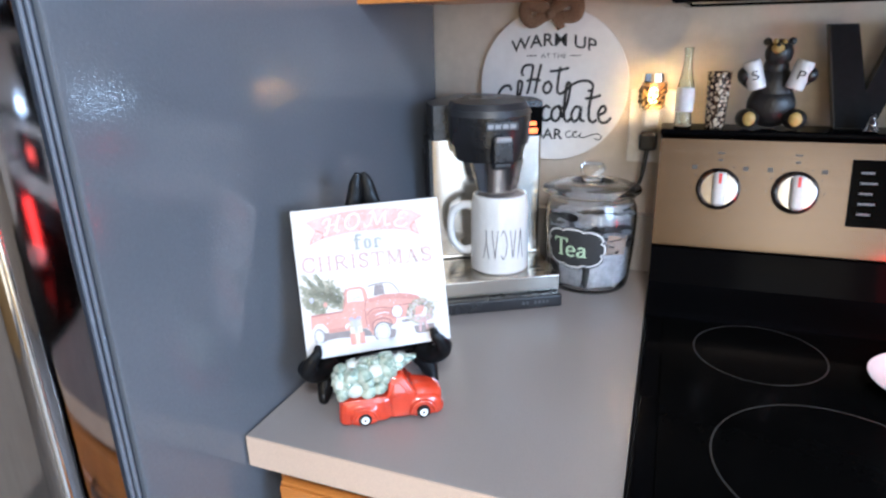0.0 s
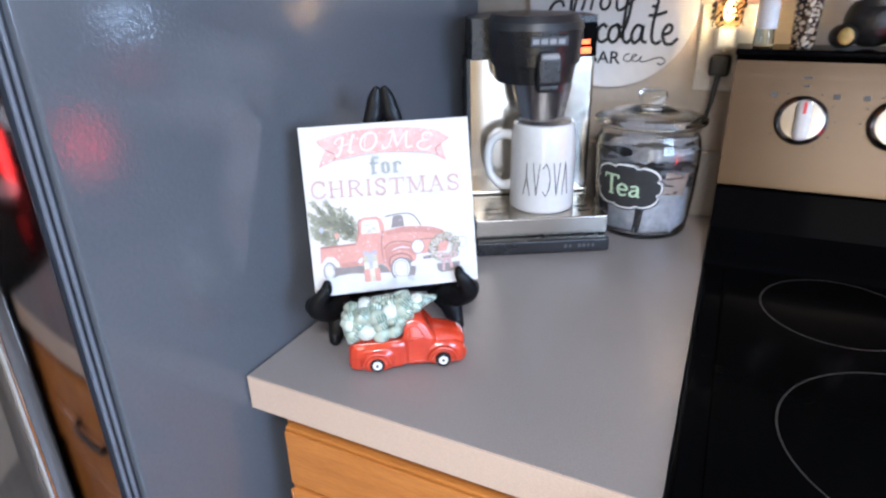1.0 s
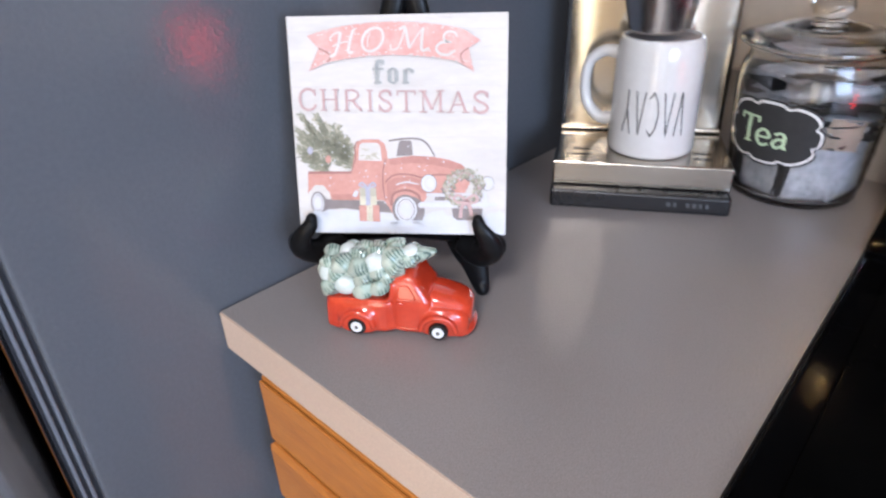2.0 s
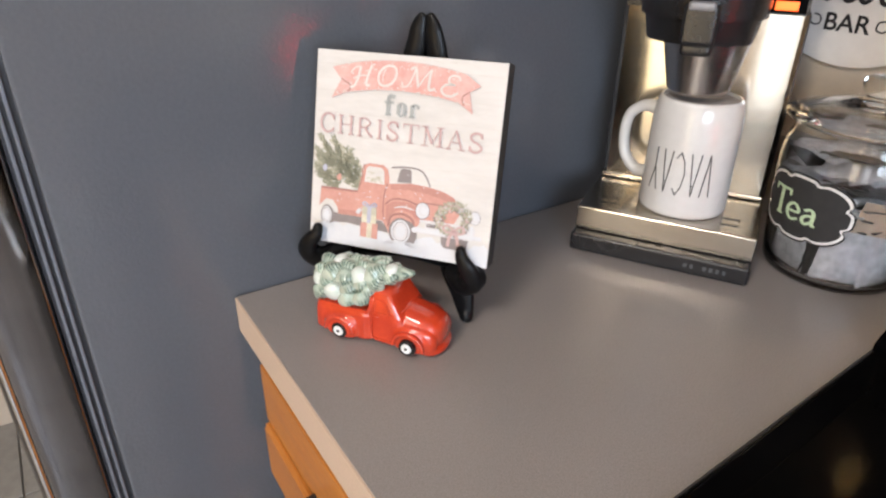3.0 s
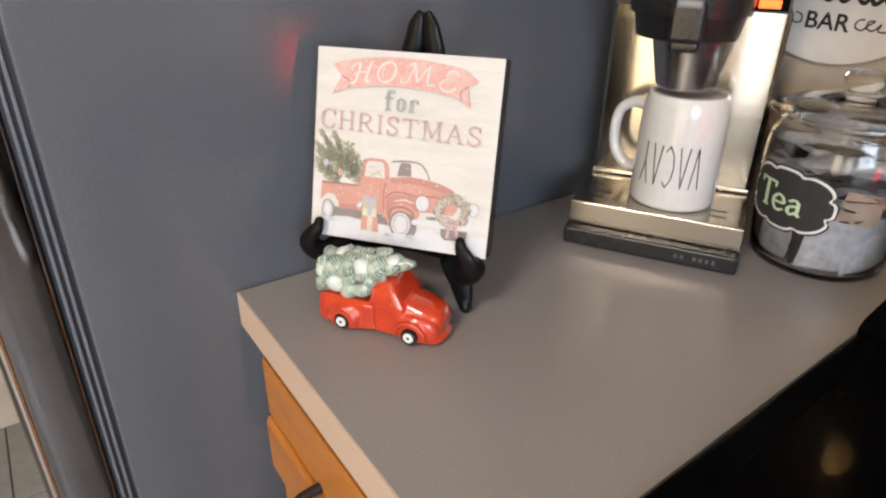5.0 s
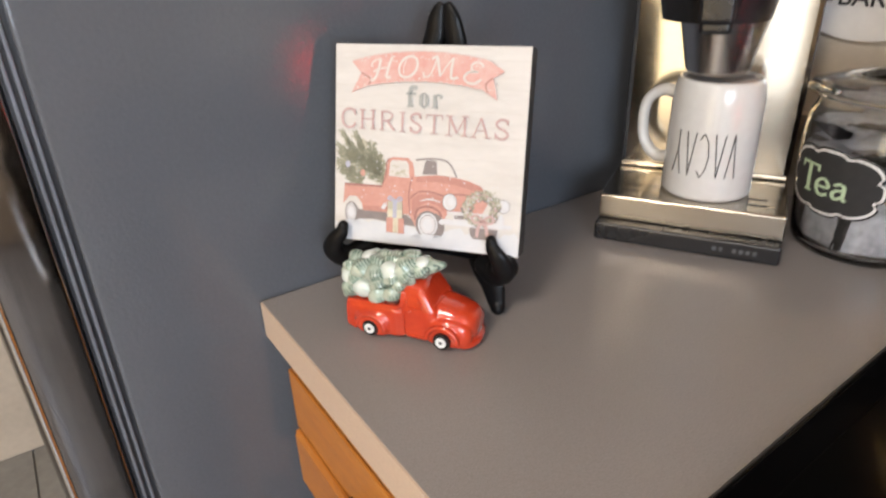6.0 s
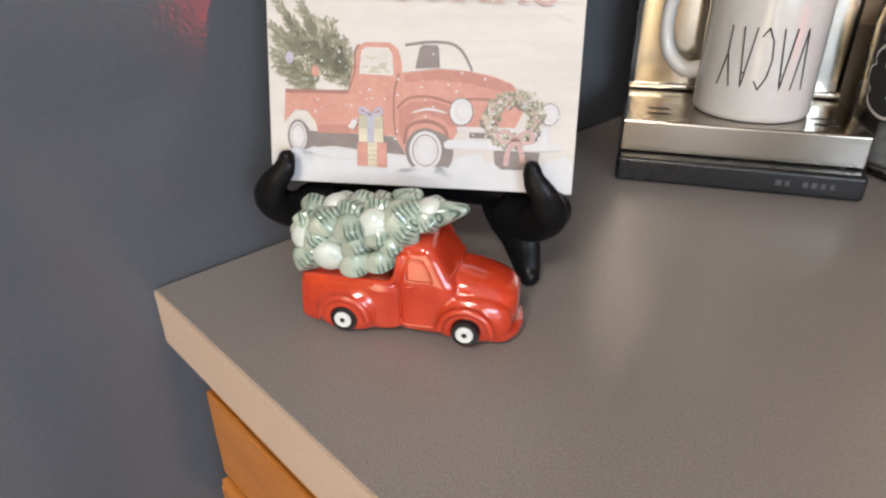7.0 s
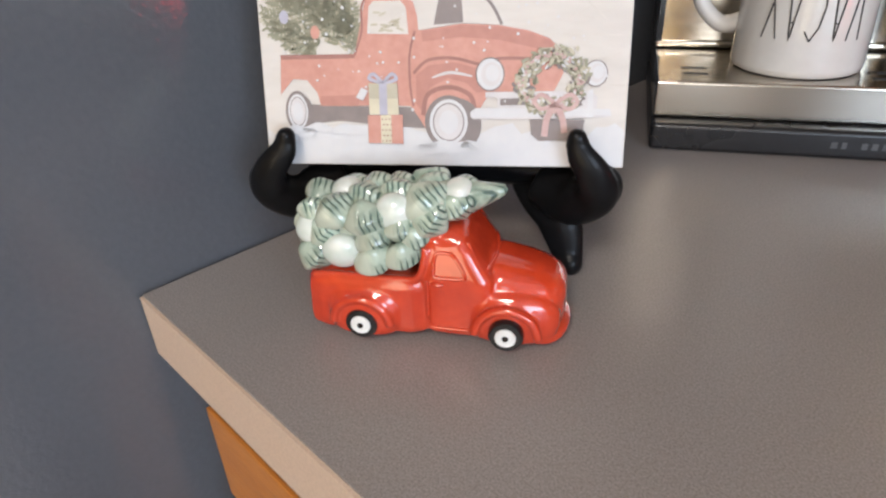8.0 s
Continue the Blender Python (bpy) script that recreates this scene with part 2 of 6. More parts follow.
def striped_glaze():
    """Pale celadon glaze with dark brushed needle strokes."""
    m = bpy.data.materials.new("celadon_tree_glaze")
    m.use_nodes = True
    nt = m.node_tree
    p = nt.nodes["Principled BSDF"]
    co = nt.nodes.new("ShaderNodeTexCoord")
    info = nt.nodes.new("ShaderNodeObjectInfo")
    wv = nt.nodes.new("ShaderNodeTexWave")
    wv.inputs["Scale"].default_value, wv.inputs["Distortion"].default_value = 135, 2.6
    wv.inputs["Detail"].default_value, wv.inputs["Detail Scale"].default_value = 2, 1.2
    wv.bands_direction = "X"
    nt.links.new(co.outputs["Object"], wv.inputs["Vector"])
    sep = nt.nodes.new("ShaderNodeSeparateXYZ")
    nt.links.new(co.outputs["Object"], sep.inputs[0])
    ab = nt.nodes.new("ShaderNodeMath")
    ab.operation = "ABSOLUTE"
    off = nt.nodes.new("ShaderNodeMath")
    off.operation = "ADD"
    off.inputs[1].default_value = 0.0005
    nt.links.new(sep.outputs["Y"], off.inputs[0])
    nt.links.new(off.outputs[0], ab.inputs[0])
    lim = nt.nodes.new("ShaderNodeMapRange")
    lim.inputs[1].default_value, lim.inputs[2].default_value = 0.0022, 0.0052
    lim.inputs[3].default_value, lim.inputs[4].default_value = 1, 0
    nt.links.new(ab.outputs[0], lim.inputs[0])
    st = nt.nodes.new("ShaderNodeMapRange")
    st.inputs[1].default_value, st.inputs[2].default_value = 0.62, 0.98
    nt.links.new(wv.outputs["Fac"], st.inputs[0])
    mul = nt.nodes.new("ShaderNodeMath")
    mul.operation = "MULTIPLY"
    nt.links.new(lim.outputs[0], mul.inputs[0])
    nt.links.new(st.outputs[0], mul.inputs[1])
    ns = nt.nodes.new("ShaderNodeTexNoise")
    ns.inputs["Scale"].default_value = 160
    nt.links.new(co.outputs["Object"], ns.inputs["Vector"])
    base = nt.nodes.new("ShaderNodeValToRGB")
    base.color_ramp.elements[0].position, base.color_ramp.elements[1].position = 0.35, 0.65
    base.color_ramp.elements[0].color, base.color_ramp.elements[1].color = (0.20, 0.275, 0.22, 1), (0.40, 0.475, 0.39, 1)
    nt.links.new(ns.outputs[0], base.inputs[0])
    mx = nt.nodes.new("ShaderNodeMix")
    mx.data_type = "RGBA"
    mx.inputs[7].default_value = (0.055, 0.098, 0.082, 1)
    # grooves stop short of each tip, which is glazed paler
    end = nt.nodes.new("ShaderNodeMapRange")
    end.inputs[1].default_value, end.inputs[2].default_value = -0.0036, -0.0012
    nt.links.new(sep.outputs["X"], end.inputs[0])
    cut = nt.nodes.new("ShaderNodeMath")
    cut.operation = "MULTIPLY"
    nt.links.new(mul.outputs[0], cut.inputs[0])
    nt.links.new(end.outputs[0], cut.inputs[1])
    tip = nt.nodes.new("ShaderNodeMix")
    tip.data_type = "RGBA"
    tip.inputs[6].default_value = (0.43, 0.47, 0.385, 1)
    nt.links.new(end.outputs[0], tip.inputs[0])
    nt.links.new(base.outputs[0], tip.inputs[7])
    nt.links.new(cut.outputs[0], mx.inputs[0])
    nt.links.new(tip.outputs[2], mx.inputs[6])
    hsv = nt.nodes.new("ShaderNodeHueSaturation")
    mr = nt.nodes.new("ShaderNodeMapRange")
    mr.inputs[3].default_value, mr.inputs[4].default_value = 0.82, 1.18
    nt.links.new(info.outputs["Random"], mr.inputs[0])
    nt.links.new(mr.outputs[0], hsv.inputs["Value"])
    nt.links.new(mx.outputs[2], hsv.inputs["Color"])
    nt.links.new(hsv.outputs[0], p.inputs["Base Color"])
    bp = nt.nodes.new("ShaderNodeBump")
    bp.inputs["Strength"].default_value, bp.inputs["Distance"].default_value = 0.7, 0.0006
    bp.invert = True
    nt.links.new(cut.outputs[0], bp.inputs["Height"])
    nt.links.new(bp.outputs[0], p.inputs["Normal"])
    p.inputs["Roughness"].default_value = 0.12
    p.inputs["Coat Weight"].default_value = 0.8
    p.inputs["Coat Roughness"].default_value = 0.05
    return m


PATTERN = leopard_material()
CELADON = striped_glaze()


# ---------------------------------------------------------------- mesh tools
def thing(name, m, label, category, group="", kind=""):
    ob = new(name)
    ob.empty_display_size = 0.02
    ob.matrix_world = m
    return tagged(ob, label, category, group, kind)


def part(name, bm, mat, parent=None, label="", smooth=40, matrix=None):
    me = bpy.data.meshes.new(name)
    bmesh.ops.recalc_face_normals(bm, faces=bm.faces)
    bm.to_mesh(me)
    bm.free()
    for one in (mat if isinstance(mat, (list, tuple)) else [mat]):
        me.materials.append(one)
    if smooth:
        me.polygons.foreach_set("use_smooth", [True] * len(me.polygons))
        me.set_sharp_from_angle(angle=radians(smooth))
    ob = new(name, me)
    if smooth and len(me.polygons) < 400:
        wn = ob.modifiers.new("normals", "WEIGHTED_NORMAL")
        wn.keep_sharp = True
    if parent:
        ob.parent = parent
    if matrix:
        ob.matrix_basis = matrix
    return tagged(ob, label) if label else ob


def box(bm, x0, x1, y0, y1, z0, z1, bevel=0.0, seg=2, mat=0, m=None):
    r = bmesh.ops.create_cube(bm, size=1)
    vs = r["verts"]
    for v in vs:
        v.co = Vector(((x0 + x1) / 2 + v.co.x * (x1 - x0), (y0 + y1) / 2 + v.co.y * (y1 - y0), (z0 + z1) / 2 + v.co.z * (z1 - z0)))
    fs = set(f for v in vs for f in v.link_faces)
    if bevel:
        es = list(set(e for v in vs for e in v.link_edges))
        g = bmesh.ops.bevel(bm, geom=es, offset=bevel, segments=seg, profile=0.5, affect="EDGES")
        vs = list(set(g["verts"]) | set(v for f in fs if f.is_valid for v in f.verts))
        fs = set(f for v in vs for f in v.link_faces)
    for f in fs:
        f.material_index = mat
    if m:
        bmesh.ops.transform(bm, matrix=m, verts=vs)
    return vs


def block(*a, **k):
    bm = bmesh.new()
    box(bm, *a, **k)
    return bm


def lathe(profile, seg=48, bm=None, centre=(0, 0), squash=1.0, mat=0):
    """Turns (radius, height) pairs round the upright axis."""
    bm = bm or bmesh.new()
    rings = []
    for r, z in profile:
        if r < 1e-6:
            rings.append([bm.verts.new((centre[0], centre[1], z))])
        else:
            rings.append([bm.verts.new((centre[0] + r * math.cos(2 * math.pi * i / seg), centre[1] + squash * r * math.sin(2 * math.pi * i / seg), z)) for i in range(seg)])
    for p, q in zip(rings, rings[1:]):
        for i in range(seg):
            j = (i + 1) % seg
            if len(p) == 1 and len(q) == 1:
                continue
            if len(p) == 1:
                f = bm.faces.new((p[0], q[i], q[j]))
            elif len(q) == 1:
                f = bm.faces.new((p[i], p[j], q[0]))
            else:
                f = bm.faces.new((p[i], p[j], q[j], q[i]))
            f.material_index = mat
    return bm


def sweep(points, radii, seg=12, bm=None, flat=1.0, side=(0, 0, 1), mat=0, steps=6):
    """A tube through the points (smoothed), its radius going from one to the next; flat thins it along side."""
    bm = bm or bmesh.new()
    pts = [Vector(p) for p in points]
    radii = list(radii) if isinstance(radii, (list, tuple)) else [radii] * len(pts)
    path, rad = [], []
    for i in range(len(pts) - 1):
        p0, p1, p2, p3 = pts[max(i - 1, 0)], pts[i], pts[i + 1], pts[min(i + 2, len(pts) - 1)]
        for s in range(steps):
            t = s / steps
            path.append(0.5 * ((2 * p1) + (p2 - p0) * t + (2 * p0 - 5 * p1 + 4 * p2 - p3) * t * t + (3 * p1 - p0 - 3 * p2 + p3) * t ** 3))
            rad.append(radii[i] * (1 - t) + radii[i + 1] * t)
    path.append(pts[-1])
    rad.append(radii[-1])
    rings = []
    n = Vector(side)
    for i, p in enumerate(path):
        d = (path[min(i + 1, len(path) - 1)] - path[max(i - 1, 0)]).normalized()
        b = d.cross(n)
        if b.length < 1e-4:
            b = d.orthogonal()
        b.normalize()
        c = b.cross(d).normalized()
        rings.append([bm.verts.new(p + rad[i] * (math.cos(2 * math.pi * k / seg) * b + flat * math.sin(2 * math.pi * k / seg) * c)) for k in range(seg)])
    for p, q in zip(rings, rings[1:]):
        for k in range(seg):
            bm.faces.new((p[k], p[(k + 1) % seg], q[(k + 1) % seg], q[k])).material_index = mat
    for ring in (rings[0], rings[-1]):
        bm.faces.new(ring).material_index = mat
    return bm


def ball(bm, c, r, m=None, u=20, v=12, mat=0):
    r = r if isinstance(r, (tuple, list)) else (r, r, r)
    g = bmesh.ops.create_uvsphere(bm, u_segments=u, v_segments=v, radius=1)
    mm = Matrix.Translation(c) @ (m or Matrix()) @ Matrix.Diagonal((*r, 1))
    bmesh.ops.transform(bm, matrix=mm, verts=g["verts"])
    for x in g["verts"]:
        for f in x.link_faces:
            f.material_index = mat
    return g["verts"]


def sheet(points, z=0.0, depth=0.0, bm=None, mat=0):
    """A flat outline in the x-y plane, made solid by depth downwards."""
    bm = bm or bmesh.new()
    vs = [bm.verts.new((x, y, z)) for x, y in points]
    f = bm.faces.new(vs)
    f.material_index = mat
    if depth:
        g = bmesh.ops.extrude_face_region(bm, geom=[f])
        bmesh.ops.translate(bm, vec=(0, 0, -depth), verts=[e for e in g["geom"] if isinstance(e, bmesh.types.BMVert)])
    return bm


def disc(cx, cy, rx, ry=None, n=28, a0=0.0, a1=360.0):
    ry = ry or rx
    return [(cx + rx * math.cos(radians(a0 + (a1 - a0) * i / (n if a1 - a0 >= 360 else n - 1))), cy + ry * math.sin(radians(a0 + (a1 - a0) * i / (n if a1 - a0 >= 360 else n - 1)))) for i in range(n)]


def ribbon(points, width, z=0.0, bm=None, steps=8, taper=False):
    """A flat brush stroke through points of the x-y plane."""
    bm = bm or bmesh.new()
    pts = [Vector((x, y)) for x, y in points]
    path = []
    for i in range(len(pts) - 1):
        p0, p1, p2, p3 = pts[max(i - 1, 0)], pts[i], pts[i + 1], pts[min(i + 2, len(pts) - 1)]
        for s in range(steps):
            t = s / steps
            path.append(0.5 * ((2 * p1) + (p2 - p0) * t + (2 * p0 - 5 * p1 + 4 * p2 - p3) * t * t + (3 * p1 - p0 - 3 * p2 + p3) * t ** 3))
    path.append(pts[-1])
    last = None
    for i, p in enumerate(path):
        d = path[min(i + 1, len(path) - 1)] - path[max(i - 1, 0)]
        d = d.normalized() if d.length > 1e-9 else Vector((1, 0))
        w = width / 2 * (math.sin(math.pi * (i + 0.6) / (len(path) + 0.2)) ** 0.5 if taper else 1)
        a, b = p + Vector((-d.y, d.x)) * w, p - Vector((-d.y, d.x)) * w
        cur = (bm.verts.new((a.x, a.y, z)), bm.verts.new((b.x, b.y, z)))
        if last:
            bm.faces.new((last[0], last[1], cur[1], cur[0]))
        last = cur
    return bm


def words(text, x0, x1, y0, y1, z=0.0, shear=0.0, heavy=0.0, bend=None, thick=0.0):
    """The built-in font's letters, made to fill the given rectangle of the x-y plane."""
    cu = bpy.data.curves.new("lettering", "FONT")
    cu.body, cu.size, cu.shear, cu.offset = text, 1.0, shear, heavy
    cu.resolution_u = 4
    ob = bpy.data.objects.new("lettering", cu)
    scene.collection.objects.link(ob)
    me = bpy.data.meshes.new_from_object(ob.evaluated_get(bpy.context.evaluated_depsgraph_get()))
    bm = bmesh.new()
    bm.from_mesh(me)
    bpy.data.objects.remove(ob)
    bpy.data.curves.remove(cu)
    bpy.data.meshes.remove(me)
    xs, ys = [v.co.x for v in bm.verts], [v.co.y for v in bm.verts]
    ax, bx, ay, by = min(xs), max(xs), min(ys), max(ys)
    for v in bm.verts:
        x = x0 + (v.co.x - ax) / (bx - ax) * (x1 - x0)
        y = y0 + (v.co.y - ay) / (by - ay) * (y1 - y0)
        v.co = Vector((*(bend(x, y) if bend else (x, y)), z))
    return bm


SERIF, STEM, HAIR = 0.0055, 0.0115, 0.0055
FEET = lambda *xs: [([(q - 0.17, h), (q + 0.17, h)], SERIF) for q in xs for h in (0.0, 1.0)]
FOOT = lambda *xs: [([(q - 0.17, 0), (q + 0.17, 0)], SERIF) for q in xs]
# brush strokes of each hand-drawn letter in a unit box: points and width
GLYPHS = {
    "C": [([(0.92, 0.74), (0.78, 0.95), (0.45, 1.0), (0.16, 0.82), (0.07, 0.5), (0.16, 0.18), (0.45, 0.0), (0.78, 0.05), (0.95, 0.26)], 0.0115), ([(0.93, 0.66), (0.93, 1.02)], SERIF)],
    "H": [([(0.18, 0), (0.18, 1)], STEM), ([(0.82, 0), (0.82, 1)], STEM), ([(0.18, 0.52), (0.82, 0.52)], HAIR)] + FEET(0.18, 0.82),
    "R": [([(0.18, 0), (0.18, 1)], STEM), ([(0.18, 0.98), (0.55, 0.98), (0.80, 0.77), (0.55, 0.51), (0.18, 0.50)], 0.0085), ([(0.50, 0.50), (0.68, 0.25), (0.95, 0.0)], 0.0125)] + FOOT(0.18),
    "I": [([(0.5, 0), (0.5, 1)], STEM), ([(0.12, 0), (0.88, 0)], SERIF), ([(0.12, 1), (0.88, 1)], SERIF)],
    "S": [([(0.86, 0.76), (0.72, 0.96), (0.38, 0.98), (0.14, 0.78), (0.32, 0.57), (0.68, 0.43), (0.88, 0.22), (0.64, 0.02), (0.30, 0.03), (0.10, 0.26)], 0.0115), ([(0.87, 0.70), (0.87, 1.0)], SERIF), ([(0.10, 0.0), (0.10, 0.32)], SERIF)],
    "T": [([(0.5, 0), (0.5, 1)], STEM), ([(0.04, 0.98), (0.96, 0.98)], HAIR), ([(0.05, 0.76), (0.05, 1.0)], SERIF), ([(0.95, 0.76), (0.95, 1.0)], SERIF), ([(0.30, 0), (0.70, 0)], SERIF)],
    "M": [([(0.14, 0), (0.14, 1)], HAIR), ([(0.14, 1), (0.5, 0.12)], 0.0135), ([(0.5, 0.12), (0.86, 1)], HAIR), ([(0.86, 0), (0.86, 1)], STEM)] + FEET(0.14, 0.86),
    "A": [([(0.5, 1), (0.12, 0)], HAIR), ([(0.5, 1), (0.86, 0)], STEM), ([(0.26, 0.36), (0.74, 0.36)], HAIR)] + FOOT(0.12, 0.87),
    "h*": [([(0.34, 1.0), (0.34, 0.5), (0.26, 0.08), (0.08, 0.0)], 0.0125), ([(0.34, 1.0), (0.12, 0.98), (-0.04, 0.80), (0.08, 0.66)], 0.0065), ([(0.84, 1.02), (0.78, 0.5), (0.80, 0.06), (0.98, 0.04)], 0.0125), ([(0.12, 0.44), (0.5, 0.54), (0.80, 0.50)], 0.0065), ([(0.84, 1.02), (0.98, 1.04)], 0.0065)],
    "o*": [([(0.5, 1.0), (0.22, 0.86), (0.10, 0.5), (0.22, 0.13), (0.5, 0.0), (0.78, 0.14), (0.90, 0.5), (0.78, 0.87), (0.5, 1.0)], 0.0115), ([(0.36, 0.82), (0.30, 0.5), (0.36, 0.2)], 0.0045)],
    "m*": [([(-0.02, 0.22), (0.04, 0.02), (0.18, 0.08), (0.26, 0.5), (0.28, 0.98)], 0.0075), ([(0.14, 0.86), (0.28, 0.98), (0.38, 0.6), (0.50, 0.10)], 0.0125), ([(0.50, 0.10), (0.62, 0.6), (0.76, 1.0)], 0.0065), ([(0.76, 1.0), (0.78, 0.5), (0.84, 0.06), (1.02, 0.14)], 0.0125)],
    "e*": [([(0.92, 0.82), (0.74, 0.98), (0.42, 0.94), (0.30, 0.74), (0.44, 0.57), (0.72, 0.56)], 0.0095), ([(0.60, 0.56), (0.22, 0.46), (0.06, 0.22), (0.26, 0.02), (0.66, 0.02), (0.96, 0.26)], 0.0115)],
    "f": [([(0.36, 0.0), (0.36, 0.78), (0.52, 0.96), (0.92, 0.92)], 0.0190), ([(0.04, 0.64), (0.84, 0.64)], 0.0100), ([(0.14, 0.0), (0.66, 0.03)], 0.0100)],
    "o": [([(0.24, 0.12), (0.24, 0.88)], 0.0185), ([(0.76, 0.12), (0.76, 0.88)], 0.0185), ([(0.20, 0.86), (0.5, 1.0), (0.80, 0.86)], 0.0095), ([(0.20, 0.14), (0.5, 0.0), (0.80, 0.14)], 0.0095)],
    "T+": [([(0.5, 0), (0.5, 1)], 0.095), ([(0.02, 0.97), (0.98, 0.97)], 0.075), ([(0.03, 0.78), (0.03, 1.0)], 0.06), ([(0.97, 0.78), (0.97, 1.0)], 0.06), ([(0.30, 0.02), (0.70, 0.02)], 0.06)],
    "e+": [([(0.10, 0.52), (0.90, 0.56), (0.78, 0.90), (0.45, 1.0), (0.12, 0.72), (0.12, 0.30), (0.45, 0.0), (0.92, 0.16)], 0.075)],
    "a+": [([(0.14, 0.84), (0.5, 1.0), (0.76, 0.80), (0.76, 0.14), (0.98, 0.02)], 0.075), ([(0.76, 0.62), (0.34, 0.56), (0.10, 0.28), (0.32, 0.02), (0.76, 0.26)], 0.075)],
    "r": [([(0.34, 0.04), (0.34, 0.96)], 0.0190), ([(0.34, 0.84), (0.60, 0.98), (0.94, 0.84)], 0.0120), ([(0.80, 0.70), (0.92, 0.90)], 0.0120), ([(0.12, 0.0), (0.60, 0.02)], 0.0100)],
}


def strokes(key, x0, x1, y0, y1, bend=None):
    """One hand-drawn letter of brush strokes, filling the given rectangle."""
    bm = bmesh.new()
    for pts, width in GLYPHS[key]:
        path = [(x0 + (x1 - x0) * x, y0 + (y1 - y0) * y) for x, y in pts]
        ribbon([bend(*p) for p in path] if bend else path, width, 0, bm, steps=6 if len(pts) > 2 else 2)
    return bm


def melt(ob, voxel, rounds=6):
    """Runs the pieces of a mesh into one another, as in cast or glazed ware."""
    r = ob.modifiers.new("melt", "REMESH")
    r.mode, r.voxel_size, r.use_smooth_shade = "VOXEL", voxel, True
    s = ob.modifiers.new("soften", "SMOOTH")
    s.factor, s.iterations = 0.5, rounds
    return ob


CT = 0.914      # worktop height
STOVE = 0.379  # where the worktop ends and the range begins
# the range stands a little askew; its things are placed in its own square plan
RANGE = pose(0.379, -0.362, 0, 0, 0, 2.4) @ Matrix.Translation((-0.379, 0.35, 0))


# ---------------------------------------------------------------- the room
def build_room():
    x0, x1, y0, top = -1.2, 2.8, -3.4, 2.44
    fl = tagged(part("floor", block(x0, x1, y0, 0, -0.05, -0.006), GROUT), "grey kitchen floor of square tiles", "floor", kind="structure")
    tagged(part("ceiling", block(x0, x1, y0, 0, top, top + 0.05), CEILING_PAINT), "white painted kitchen ceiling", "ceiling", kind="structure")
    tagged(part("wall_north", block(x0, x1, 0, 0.1, 0, top), WALL_PAINT), "tan textured kitchen wall behind the worktop", "wall", kind="structure")
    tagged(part("wall_west", block(x0 - 0.1, x0, y0, 0, 0, top), WALL_PAINT), "tan painted side wall", "wall", kind="structure")
    bm = bmesh.new()
    wy0, wy1, wz0, wz1 = -2.4, -1.1, 0.95, 2.05
    for a in ((y0, wy0, 0, top), (wy1, 0, 0, top), (wy0, wy1, 0, wz0), (wy0, wy1, wz1, top)):
        box(bm, x1, x1 + 0.1, *a)
    tagged(part("wall_east", bm, WALL_PAINT), "tan painted wall with a window", "wall", kind="structure")
    bm = bmesh.new()
    dz = 2.1
    glazed = ((0.98, 1.62), (2.15, 2.72))
    for a in ((x0, 0.98, 0, top), (1.62, 2.15, 0, top), (2.72, x1, 0, top), (0.98, 1.62, dz, top), (2.15, 2.72, dz, top)):
        box(bm, a[0], a[1], y0 - 0.1, y0, a[2], a[3])
    tagged(part("wall_south", bm, OCHRE_BOUNCE), "unseen south wall, ochre to put gold into reflections, with two glazed doors", "wall", kind="structure")
    w = thing("window_1", Matrix(), "white framed kitchen window with daylight", "window", kind="structure")
    for a in ((wy0, wy1, wz0 - 0.03, wz0 + 0.03), (wy0, wy1, wz1 - 0.03, wz1 + 0.03), (wy0 - 0.03, wy0 + 0.03, wz0, wz1), (wy1 - 0.03, wy1 + 0.03, wz0, wz1)):
        part("window_frame", block(x1 + 0.02, x1 + 0.07, *a), TRIM_WHITE, w)
    part("pane", block(x1 + 0.04, x1 + 0.045, wy0, wy1, wz0, wz1), PANE, w).visible_shadow = False
    # Unseen doors, added where the steel panel needs something bright to mirror.
    for n, (dx0, dx1) in enumerate(glazed):
        d = thing("door_%d" % (n + 1), Matrix(), "unseen white framed glass door added for reflections", "door", kind="structure")
        for a in ((dx0 - 0.02, dx0 + 0.05, 0, dz), (dx1 - 0.05, dx1 + 0.02, 0, dz), (dx0, dx1, dz - 0.06, dz), (dx0, dx1, 0, 0.08)):
            part("door_frame", block(a[0], a[1], y0 - 0.07, y0 - 0.02, a[2], a[3]), TRIM_WHITE, d)
        part("pane", block(dx0, dx1, y0 - 0.05, y0 - 0.045, 0.05, dz), PANE, d).visible_shadow = False
    tagged(part("ground", block(-30, 30, -30, 30, -0.2, -0.1), GROUT), "plain ground outside the house", "ground", kind="structure")
    return fl


FLOOR = build_room()


